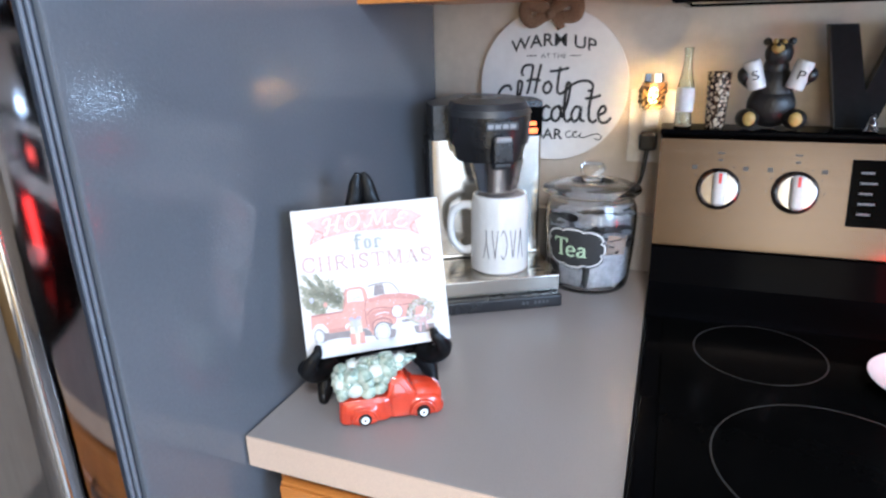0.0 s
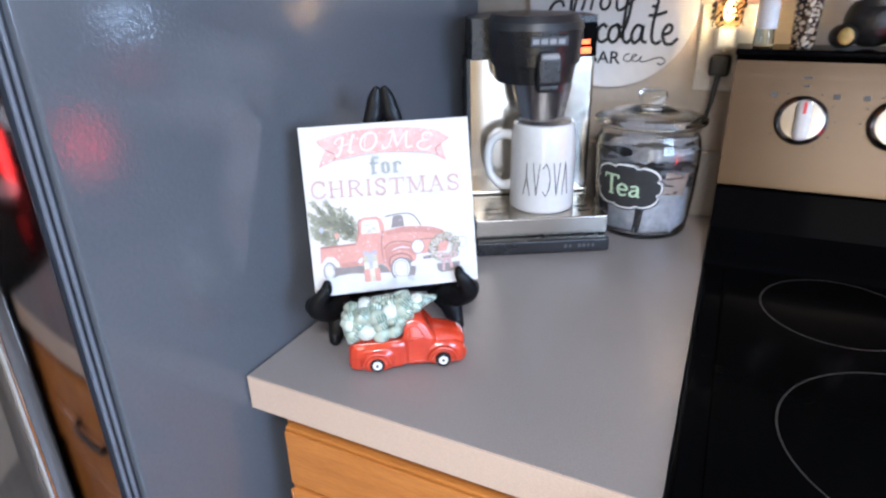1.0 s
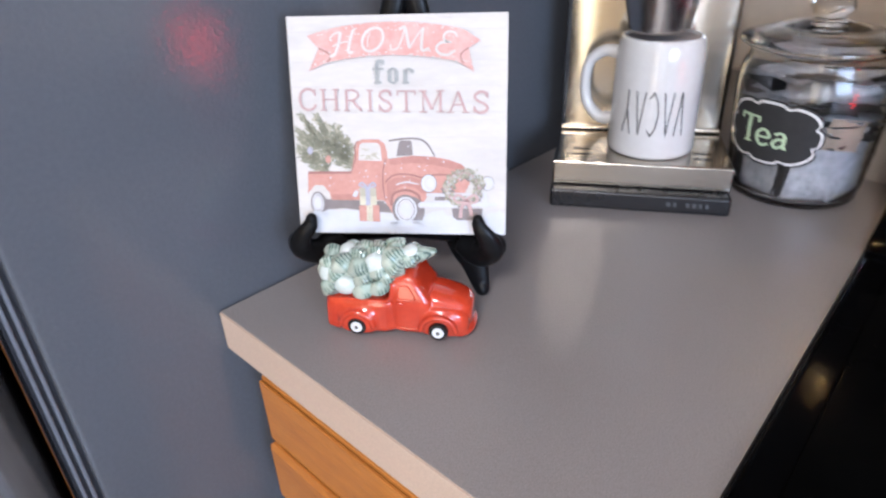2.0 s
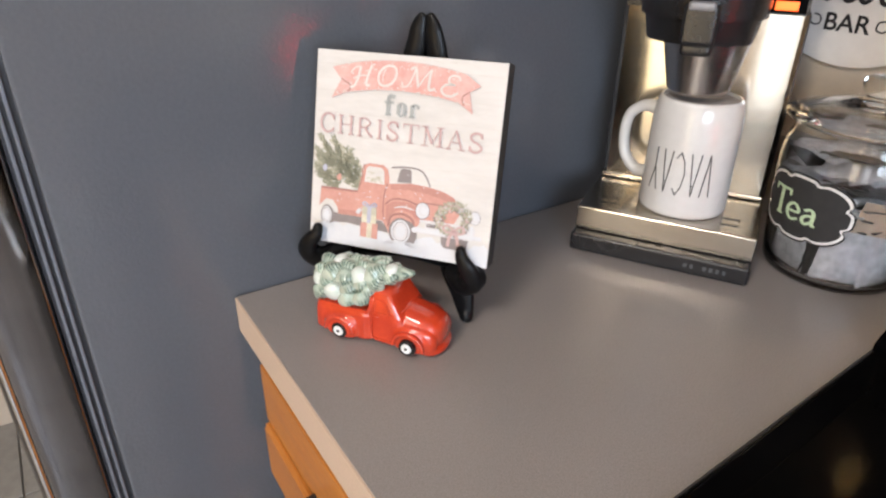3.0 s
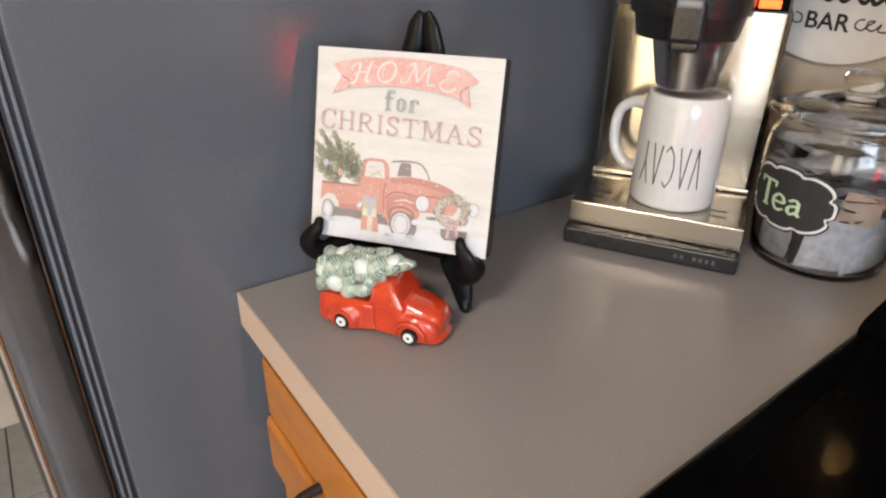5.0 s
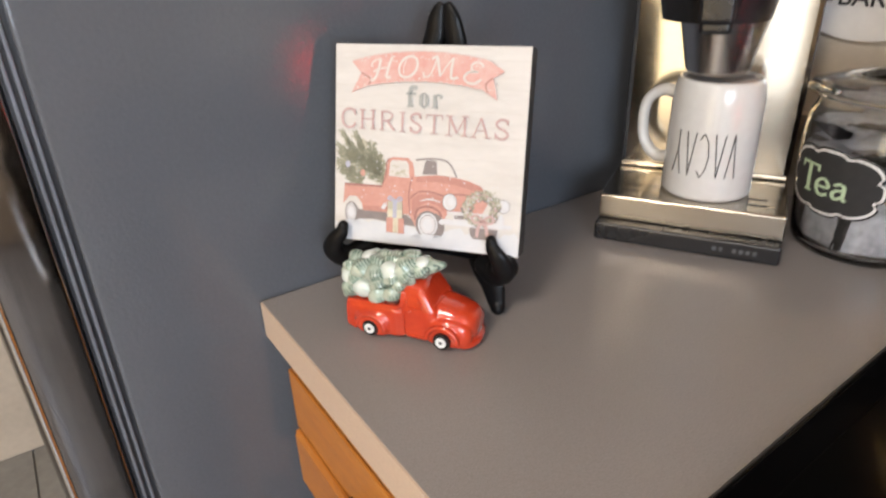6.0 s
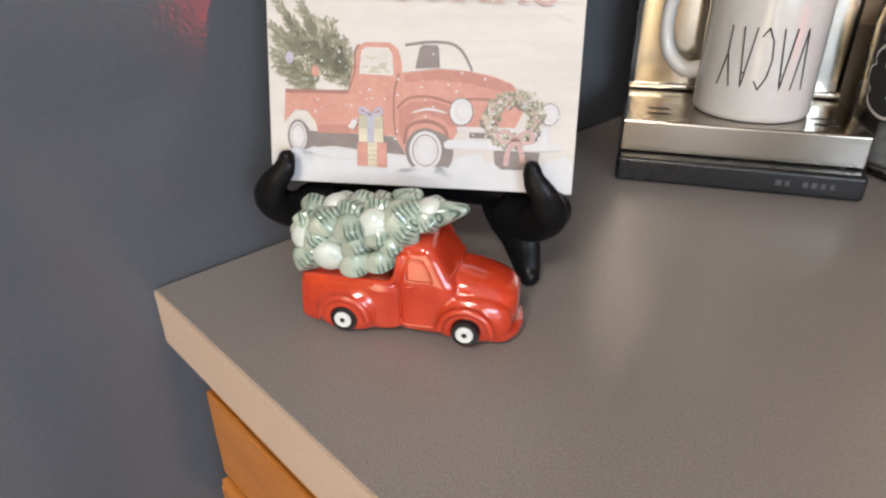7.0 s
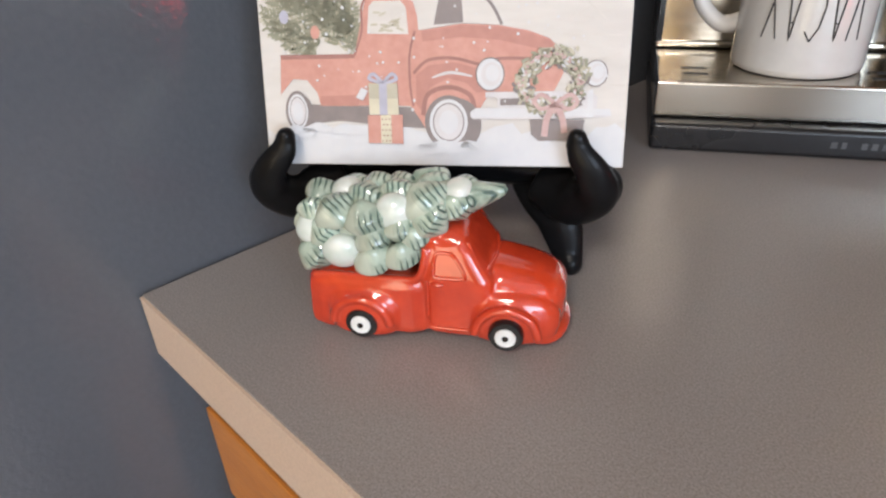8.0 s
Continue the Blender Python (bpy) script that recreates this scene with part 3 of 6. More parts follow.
# ---------------------------------------------------------------- fridge
def build_fridge():
    f = thing("refrigerator", pose(0, -0.405, 0), "slate grey refrigerator with stainless doors beside the worktop", "refrigerator")
    T = Matrix.Translation((0, 0.40, 0))
    w = 0.90
    part("cabinet", block(-w, 0, -0.757, -0.057, 0.02, 1.76, bevel=0.004), PAINT_FRIDGE, f, matrix=T)
    part("gasket", block(-w + 0.01, -0.006, -0.772, -0.757, 0.06, 1.755), GASKET, f, "black rubber door gasket", matrix=T)
    for k in range(2):
        part("gasket_rib", block(-0.006, -0.0025, -0.7695 + 0.006 * k, -0.7665 + 0.006 * k, 0.06, 1.755, bevel=0.001), GASKET_RIB, f, matrix=T)
    bm = bmesh.new()
    # door section seen from above: flat side, rolled front corner, shallow bow across the front
    sec = [(-0.004, -0.773), (-0.001, -0.776), (-0.0005, -0.806), (-0.0015, -0.8135), (-0.0045, -0.820), (-0.0095, -0.8245), (-0.016, -0.827)]
    sec += [(-0.016 - (w / 2 - 0.02) * i / 8, -0.827 - 0.022 * math.sin(math.pi / 2 * i / 8)) for i in range(1, 9)]
    sec += [(-w / 2 - 0.0, -0.773)]
    sheet(sec, 1.755, 1.69, bm)
    part("door", bm, STEEL_DOOR, f, "stainless steel door with a rolled edge", smooth=50, matrix=T)
    bm = bmesh.new()
    sheet([(-w - x, y) for x, y in reversed(sec)], 1.755, 1.69, bm)
    part("door", bm, STEEL_DOOR, f, "stainless steel door with a rolled edge", smooth=50, matrix=T)
    # Added bead that supplies the bright highlight along the rolled corner.
    for x in (-0.0042, -w + 0.0042):
        part("corner_glint_bead", sweep([(x, -0.8200, 0.07), (x, -0.8200, 1.75)], 0.0026, 12, steps=1), CHROME, f, "added chrome bead giving the door corner its highlight", matrix=T)
    for x in (-w / 2 + 0.05, -w / 2 - 0.05):
        part("handle", sweep([(x, -0.848, 1.55), (x, -0.89, 1.53), (x, -0.895, 1.2), (x, -0.89, 0.87), (x, -0.848, 0.85)], 0.012), STEEL, f, "steel bar handle", matrix=T)
    for x in (-0.06, -w + 0.06):
        for y in (-0.70, -0.12):
            part("foot", lathe([(0, 0), (0.02, 0), (0.02, 0.03), (0, 0.03)], 16), GASKET, f, matrix=T @ pose(x, y, 0))


build_fridge()


# ---------------------------------------------------------------- cabinets and worktop
def build_base():
    c = thing("base_cabinet", pose(0.18, -0.3, 0), "golden oak base cabinet with a drawer under the worktop", "cabinet")
    T = Matrix.Translation((-0.18, 0.3, 0))
    part("body", block(0.0255, STOVE - 0.0045, -0.575, -0.01, 0.10, 0.876), OAK_SHADED, c, matrix=T)
    part("toe_kick", block(0.01, STOVE - 0.008, -0.52, -0.02, 0.0, 0.10), OAK_SHADED, c, matrix=T)
    # face frame
    for a in ((0.025, 0.046, 0.10, 0.876), (STOVE - 0.024, STOVE - 0.005, 0.10, 0.876)):
        part("stile", block(a[0], a[1], -0.614, -0.575, a[2], a[3], bevel=0.001), OAK, c, matrix=T)
    for a in ((0.859, 0.8762), (0.698, 0.7105), (0.10, 0.13)):
        part("rail", block(0.046, STOVE - 0.024, -0.6135, -0.575, a[0], a[1], bevel=0.001), OAK, c, matrix=T)
    d = part("drawer_front", block(0.032, STOVE - 0.016, -0.6265, -0.6145, 0.712, 0.857, bevel=0.003, seg=2), OAK, c, matrix=T)
    part("raised_field", block(0.034, STOVE - 0.018, -0.6300, -0.6266, 0.7852, 0.854, bevel=0.0025, seg=2), OAK, d)
    part("finger_rail", block(0.034, STOVE - 0.018, -0.6350, -0.6266, 0.714, 0.7850, bevel=0.0055, seg=1), OAK, d)
    part("bar_pull", sweep([(0.157, -0.6298, 0.790), (0.159, -0.648, 0.790), (0.166, -0.655, 0.790), (0.198, -0.656, 0.790), (0.230, -0.655, 0.790), (0.237, -0.648, 0.790), (0.239, -0.6298, 0.790)], 0.005, 12), BLACK_PLASTIC, d, "black bar drawer pull")
    dr = part("door", block(0.031, STOVE - 0.014, -0.6245, -0.6145, 0.12, 0.696, bevel=0.006, seg=3), OAK, c, matrix=T)
    part("door_panel", block(0.07, STOVE - 0.07, -0.632, -0.6246, 0.18, 0.62, bevel=0.006), OAK, dr)
    part("knob", lathe([(0, 0), (0.006, 0), (0.006, 0.012), (0.016, 0.02), (0.016, 0.026), (0.009, 0.031), (0, 0.032)], 20), BLACK_PLASTIC, dr, "black round door knob", matrix=pose(0.062, -0.6245, 0.63, 90, 0, 0))
    t = thing("worktop", pose(0.18, -0.3, CT - 0.04), "taupe speckled laminate worktop with a beige front edge", "worktop")
    T = Matrix.Translation((-0.18, 0.3, -CT + 0.04))
    # its end follows the range, which stands askew
    end = lambda y: STOVE - 0.0419 * (y + 0.362) - 0.0006
    def strip(y0, y1, top, low, x0=0.0030):
        return sheet([(x0, y0), (end(y0), y0), (end(y1), y1), (x0, y1)], top, top - low)
    part("slab", strip(-0.6335, -0.001, CT, 0.8765), LAMINATE, t, smooth=0, matrix=T)
    part("front_edge", strip(-0.6352, -0.6336, CT - 0.0008, 0.8768), LAMINATE_EDGE, t, "beige laminate front strip", smooth=0, matrix=T)
    part("upstand", strip(-0.0205, -0.0005, CT + 0.098, CT + 0.0002, 0.004), WALL_SPLASH, t, "low tan upstand along the wall", smooth=0, matrix=T)


WALL_SPLASH = material("tan_laminate_upstand", (0.44, 0.39, 0.33), (0.37, 0.325, 0.275), rough=0.4, fine=500, mix=0.7)
build_base()


def build_upper():
    c = thing("wall_cabinet", pose(0.18, 0, 1.345), "golden oak wall cabinet over the worktop", "cabinet")
    T = Matrix.Translation((-0.18, 0, -1.345))
    part("body", block(-0.004, 0.372, -0.30, -0.001, 1.352, 2.1), OAK, c, matrix=T)
    part("rail", block(-0.004, 0.372, -0.32, -0.30, 1.348, 1.40, bevel=0.001), OAK, c, matrix=T)
    for a in ((-0.004, 0.040), (0.332, 0.372)):
        part("stile", block(a[0], a[1], -0.3195, -0.30, 1.40, 2.1, bevel=0.001), OAK, c, matrix=T)
    d = part("door", block(0.02, 0.350, -0.338, -0.3205, 1.38, 2.08, bevel=0.005), OAK, c, matrix=T)
    part("door_panel", block(0.09, 0.280, -0.343, -0.338, 1.45, 2.01, bevel=0.004), OAK, d)
    h = thing("range_hood", pose(0.757, 0, 1.333), "dark range hood with a wire grille underneath", "hood")
    T = Matrix.Translation((-0.745, 0, -1.322))
    part("body", block(0.372, 1.118, -0.38, -0.001, 1.338, 1.62, bevel=0.004), BLACK_SATIN, h, matrix=T)
    part("rim", block(0.370, 1.120, -0.382, -0.3705, 1.324, 1.352, bevel=0.003), BLACK_ENAMEL, h, matrix=T)
    part("rim", block(0.370, 1.120, -0.034, -0.022, 1.324, 1.340, bevel=0.003), BLACK_ENAMEL, h, matrix=T)
    for x in (0.370, 1.109):
        part("rim", block(x, x + 0.011, -0.3705, -0.034, 1.3242, 1.3402, bevel=0.003), BLACK_ENAMEL, h, matrix=T)
    for i in range(9):
        y = -0.345 + i * 0.037
        part("grille_wire", sweep([(0.382, y, 1.330), (1.108, y, 1.330)], 0.0022, 8, steps=1), CHROME, h, matrix=T)


build_upper()


# ---------------------------------------------------------------- range
def build_range():
    r = thing("electric_range", RANGE @ pose(0.745, -0.33, 0), "stainless and black electric range with glass cooktop", "range")
    T = Matrix.Translation((-0.745, 0.33, 0))
    x0, x1 = STOVE + 0.001, 1.140
    part("body", block(x0, x1, -0.66, -0.03, 0.06, 0.898, bevel=0.003), BLACK_ENAMEL, r, matrix=T)
    part("oven_door", block(x0 + 0.01, x1 - 0.01, -0.69, -0.6605, 0.2, 0.82, bevel=0.006), BLACK_GLASS, r, "black glass oven door", matrix=T)
    part("oven_handle", sweep([(x0 + 0.08, -0.69, 0.79), (x0 + 0.09, -0.73, 0.79), (x1 - 0.09, -0.73, 0.79), (x1 - 0.08, -0.69, 0.79)], 0.011, steps=3), STEEL, r, matrix=T)
    for fx in (x0 + 0.05, x1 - 0.05):
        for fy in (-0.6, -0.1):
            part("foot", lathe([(0, 0), (0.02, 0), (0.02, 0.062), (0, 0.062)], 12), BLACK_PLASTIC, r, matrix=T @ pose(fx, fy, 0))
    part("cooktop_frame", block(x0, x1, -0.668, -0.17, 0.898, 0.919, bevel=0.006, seg=3), BLACK_ENAMEL, r, "black enamel cooktop frame", matrix=T)
    g = part("cooktop", block(x0 + 0.024, x1 - 0.024, -0.650, -0.205, 0.912, 0.9215, bevel=0.002), BLACK_GLASS, r, "black ceramic glass cooktop", matrix=T)
    for cx, cy, rad in ((0.520, -0.279, 0.0770), (0.565, -0.501, 0.111), (0.955, -0.29, 0.105), (0.965, -0.50, 0.085)):
        bm = bmesh.new()
        n = 72
        a = [bm.verts.new((cx + rad * math.cos(2 * math.pi * i / n), cy + rad * math.sin(2 * math.pi * i / n), 0.9219)) for i in range(n)]
        b = [bm.verts.new((cx + (rad - 0.0014) * math.cos(2 * math.pi * i / n), cy + (rad - 0.0014) * math.sin(2 * math.pi * i / n), 0.9219)) for i in range(n)]
        for i in range(n):
            bm.faces.new((a[i], a[(i + 1) % n], b[(i + 1) % n], b[i]))
        part("burner_ring", bm, RING_GREY, g, "thin grey burner ring")
    # black sloping foot of the back panel
    bm = bmesh.new()
    prof = [(-0.030, 0.900), (-0.196, 0.900), (-0.198, 0.922), (-0.190, 0.928), (-0.150, 0.934), (-0.128, 0.945), (-0.120, 0.970), (-0.117, 0.997), (-0.030, 0.997)]
    vs = [bm.verts.new((x0, y, z)) for y, z in prof]
    f = bm.faces.new(vs)
    e = bmesh.ops.extrude_face_region(bm, geom=[f])
    bmesh.ops.translate(bm, vec=(x1 - x0, 0, 0), verts=[v for v in e["geom"] if isinstance(v, bmesh.types.BMVert)])
    part("back_panel_foot", bm, BLACK_ENAMEL, r, "glossy black curved foot of the control panel", smooth=35, matrix=T)
    bm = bmesh.new()
    prof = [(-0.032, 0.998), (-0.113, 0.998), (-0.118, 1.002), (-0.117, 1.012), (-0.086, 1.155), (-0.080, 1.160), (-0.032, 1.160)]
    vs = [bm.verts.new((x0, y, z)) for y, z in prof]
    f = bm.faces.new(vs)
    e = bmesh.ops.extrude_face_region(bm, geom=[f])
    bmesh.ops.translate(bm, vec=(x1 - x0, 0, 0), verts=[v for v in e["geom"] if isinstance(v, bmesh.types.BMVert)])
    p = part("control_panel", bm, RANGE_STEEL, r, "brushed stainless control panel", smooth=35, matrix=T)
    part("panel_cap", block(x0 - 0.002, x1 + 0.002, -0.090, -0.024, 1.1605, 1.1688, bevel=0.003, seg=3), BLACK_ENAMEL, r, "black cap along the panel's top", matrix=T)
    # the panel's own plane: x along it, y up the slope, z out of it
    slope = math.degrees(math.atan2(1.155 - 1.012, 0.117 - 0.086))
    P = pose(0, -0.117, 1.012, slope, 0, 0) @ Matrix.Translation((0, 0, 0.0006))
    for cx in (0.4640, 0.5634, 0.955, 1.055):
        K = P @ pose(cx, 0.0765, 0)
        k = part("knob", lathe([(0, 0), (0.0285, 0), (0.0300, 0.003), (0.0280, 0.010), (0.0245, 0.013), (0.0230, 0.0135), (0, 0.0135)], 48), DIAL, p, "chrome control knob with a pale grip", matrix=K)
        part("grip", block(-0.0085, 0.0085, -0.024, 0.024, 0.0137, 0.026, bevel=0.006, seg=3), KNOB_GRIP, p, matrix=K)
        part("pointer", block(-0.002, 0.002, 0.008, 0.022, 0.0262, 0.0266), RED_MARK, p, "red pointer mark", matrix=K)
        for i in range(11):
            a = radians(-60 + i * 30)
            if i % 5 or i == 0:
                part("dial_mark", block(-0.0009, 0.0009, -0.0009, 0.0009, 0, 0.0003), MARK_DARK, p, smooth=0, matrix=K @ pose(0.0365 * math.cos(a), 0.0365 * math.sin(a), 0))
        for dx in (-0.034, 0.034):
            part("dial_symbol", block(dx - 0.0035, dx + 0.0035, 0.027, 0.033, 0, 0.0003), MARK_DARK, p, matrix=K)
        for i, w in enumerate((0.006, 0.009)):
            part("dial_caption", block(-w / 2, w / 2, 0.040 + 0.010 * i, 0.0425 + 0.010 * i, 0, 0.0003), MARK_DARK, p, smooth=0, matrix=K)
    dsp = part("display_panel", block(0.629, 0.895, 0.034, 0.125, 0, 0.002, bevel=0.001), BLACK_GLASS, p, "black glass control display", matrix=P)
    for i in range(5):
        part("caption_bar", block(0.640, 0.656 + 0.004 * (i % 2), 0.050 + 0.014 * i, 0.053 + 0.014 * i, 0.0021, 0.0024), DIM_MARK, dsp, matrix=Matrix())
    # Unseen glowing bars, added for the red reflected in the fridge side.
    for i in range(4):
        part("red_glow_bar", block(0.738 + 0.018 * i, 0.750 + 0.018 * i, 0.070, 0.098, 0.0021, 0.0026), LED, dsp, "unseen red display bar added for its reflection")


KNOB_GRIP = material("pale_satin_grip", (0.55, 0.53, 0.51), rough=0.35)
DIAL = material("satin_dial_metal", (0.46, 0.435, 0.41), (0.40, 0.375, 0.35), rough=0.24, metal=1)
build_range()


# ---------------------------------------------------------------- coffee maker and mug
BADGE = material("silver_badge_print", (0.26, 0.26, 0.27), rough=0.4)


def build_coffee_maker():
    c = thing("coffee_maker", pose(0.1680, -0.2385, CT, 0, 0, 30.2), "black and stainless single-cup coffee maker on the worktop", "coffee maker")
    part("base", block(-0.0905, 0.0900, -0.0150, 0.170, 0.0004, 0.0205, bevel=0.0035, seg=3), BLACK_PLASTIC, c, "charcoal plastic base")
    for i, w in enumerate((0.004, 0.003, 0.0, 0.0035, 0.0035, 0.003, 0.003)):
        if w:
            part("lettering_bar", block(0.030 + 0.0062 * i - w / 2, 0.030 + 0.0062 * i + w / 2, -0.0154, -0.0148, 0.0085, 0.0130), DIM_MARK, c, smooth=0)
    t = part("drip_tray", block(-0.0898, 0.0898, -0.0005, 0.160, 0.0207, 0.0470, bevel=0.0022, seg=3), STEEL, c, "brushed steel drip tray front")
    for x in (-0.062, 0.062):
        for y in (0.022, 0.038):
            part("tray_slot", block(x - 0.009, x + 0.009, y - 0.0016, y + 0.0016, 0.0471, 0.0474), BLACK_PLASTIC, t, smooth=0)
    # upright splash panel
    bm = bmesh.new()
    sec = [(-0.0885, 0.1115), (-0.0885, 0.110), (-0.084, 0.105), (-0.05, 0.103), (0.05, 0.103), (0.084, 0.105), (0.0885, 0.110), (0.0885, 0.1115)]
    sheet(sec, 0.2415, 0.1935, bm)
    part("splash_panel", bm, STEEL, c, "polished steel splash panel", smooth=30)
    part("column", block(-0.0900, 0.0900, 0.1117, 0.1655, 0.0475, 0.2418, bevel=0.002), BLACK_PLASTIC, c, "black plastic column")
    part("panel_foot", block(-0.0890, 0.0890, 0.1000, 0.12, 0.0478, 0.0535, bevel=0.002), STEEL, c)
    bm = bmesh.new()
    sec = [(-0.0835, 0.088), (0.0835, 0.088), (0.0865, 0.100), (0.086, 0.150), (0.055, 0.205), (0.022, 0.238), (-0.022, 0.238), (-0.055, 0.205), (-0.086, 0.150), (-0.0865, 0.100)]
    sheet(sec, 0.294, 0.052, bm)
    part("water_tank_housing", bm, BLACK_PLASTIC, c, "black plastic upper housing", smooth=30)
    bm = bmesh.new()
    sec = [(-0.0815, 0.161), (0.0815, 0.161), (0.055, 0.20), (0.022, 0.232), (-0.022, 0.232), (-0.055, 0.20)]
    sheet(sec, 0.2418, 0.2398, bm)
    part("back_shell", bm, BLACK_PLASTIC, c, smooth=30)
    # brew head: barrel that tapers downward, with a domed lid
    def head(r_front, z0, z1, k):
        n = 24
        lo = [(-0.005 + r_front * k * math.cos(radians(180 + 180 * i / n)), 0.062 + r_front * k * math.sin(radians(180 + 180 * i / n))) for i in range(n + 1)] + [(-0.005 + r_front * k, 0.0885), (-0.005 - r_front * k, 0.0885)]
        hi = [(-0.005 + r_front * math.cos(radians(180 + 180 * i / n)), 0.062 + r_front * math.sin(radians(180 + 180 * i / n))) for i in range(n + 1)] + [(-0.005 + r_front, 0.0885), (-0.005 - r_front, 0.0885)]
        b = bmesh.new()
        a = [b.verts.new((x, y, z0)) for x, y in lo]
        q = [b.verts.new((x, y, z1)) for x, y in hi]
        for i in range(len(a)):
            j = (i + 1) % len(a)
            b.faces.new((a[i], a[j], q[j], q[i]))
        b.faces.new(a)
        b.faces.new(q)
        return b
    hd = part("brew_head", head(0.0610, 0.242, 0.284, 0.95), BLACK_PLASTIC, c, "black barrel-shaped brew head", smooth=45)
    part("brew_cup", head(0.0540, 0.219, 0.242, 0.92), BLACK_PLASTIC, hd, smooth=45)
    part("lid", head(0.0590, 0.284, 0.2925, 1.045), BLACK_SATIN, hd, "charcoal lid", smooth=45)
    part("lid_cap", head(0.0520, 0.2925, 0.301, 1.10), BLACK_SATIN, hd, smooth=45)
    part("badge", block(-0.023, 0.023, -0.0006, 0.008, 0.267, 0.278, bevel=0.0008), BLACK_SATIN, hd, "plain raised badge")
    for i in range(4):
        part("badge_mark", block(-0.0205 + 0.0105 * i, -0.0125 + 0.0105 * i, -0.0012, 0.0000, 0.2695, 0.2755), BADGE, hd, "plain silver badge bar", smooth=0)
    # release latch
    lt = part("latch", block(-0.0150, 0.0150, -0.010, 0.020, 0.222, 0.258, bevel=0.004, seg=3), BLACK_PLASTIC, hd, "charcoal release latch")
    part("latch_button", block(-0.0115, 0.0115, -0.0118, -0.002, 0.2515, 0.2595, bevel=0.003, seg=3), BADGE, lt)
    part("latch_tip", block(-0.0135, 0.0135, -0.005, 0.016, 0.212, 0.224, bevel=0.004, seg=3), BLACK_PLASTIC, lt)
    nz = part("nozzle", lathe([(0.0, 0.1695), (0.026, 0.1695), (0.030, 0.174), (0.040, 0.220), (0.0, 0.220)], 36), NOZZLE, hd, "chrome funnel", matrix=pose(0.004, 0.050, 0))
    part("spout", lathe([(0.0, 0.1680), (0.010, 0.1680), (0.011, 0.1695), (0, 0.1695)], 16), BLACK_PLASTIC, nz)
    # status lights on the shoulder
    dp = part("light_panel", block(0.040, 0.0835, 0.0862, 0.0878, 0.244, 0.286, bevel=0.001), BLACK_GLASS, c, "dark status light window")
    part("status_light", block(0.0560, 0.0760, 0.0852, 0.0860, 0.2465, 0.2545, bevel=0.0005), LED_ORANGE, dp, "glowing amber light")
    part("status_light", block(0.0585, 0.0740, 0.0852, 0.0860, 0.2585, 0.2645, bevel=0.0005), LED_ORANGE, dp, "glowing amber light")
    part("status_light", block(0.0480, 0.0515, 0.0852, 0.0860, 0.249, 0.263, bevel=0.0005), LED, dp, "glowing red light")


build_coffee_maker()


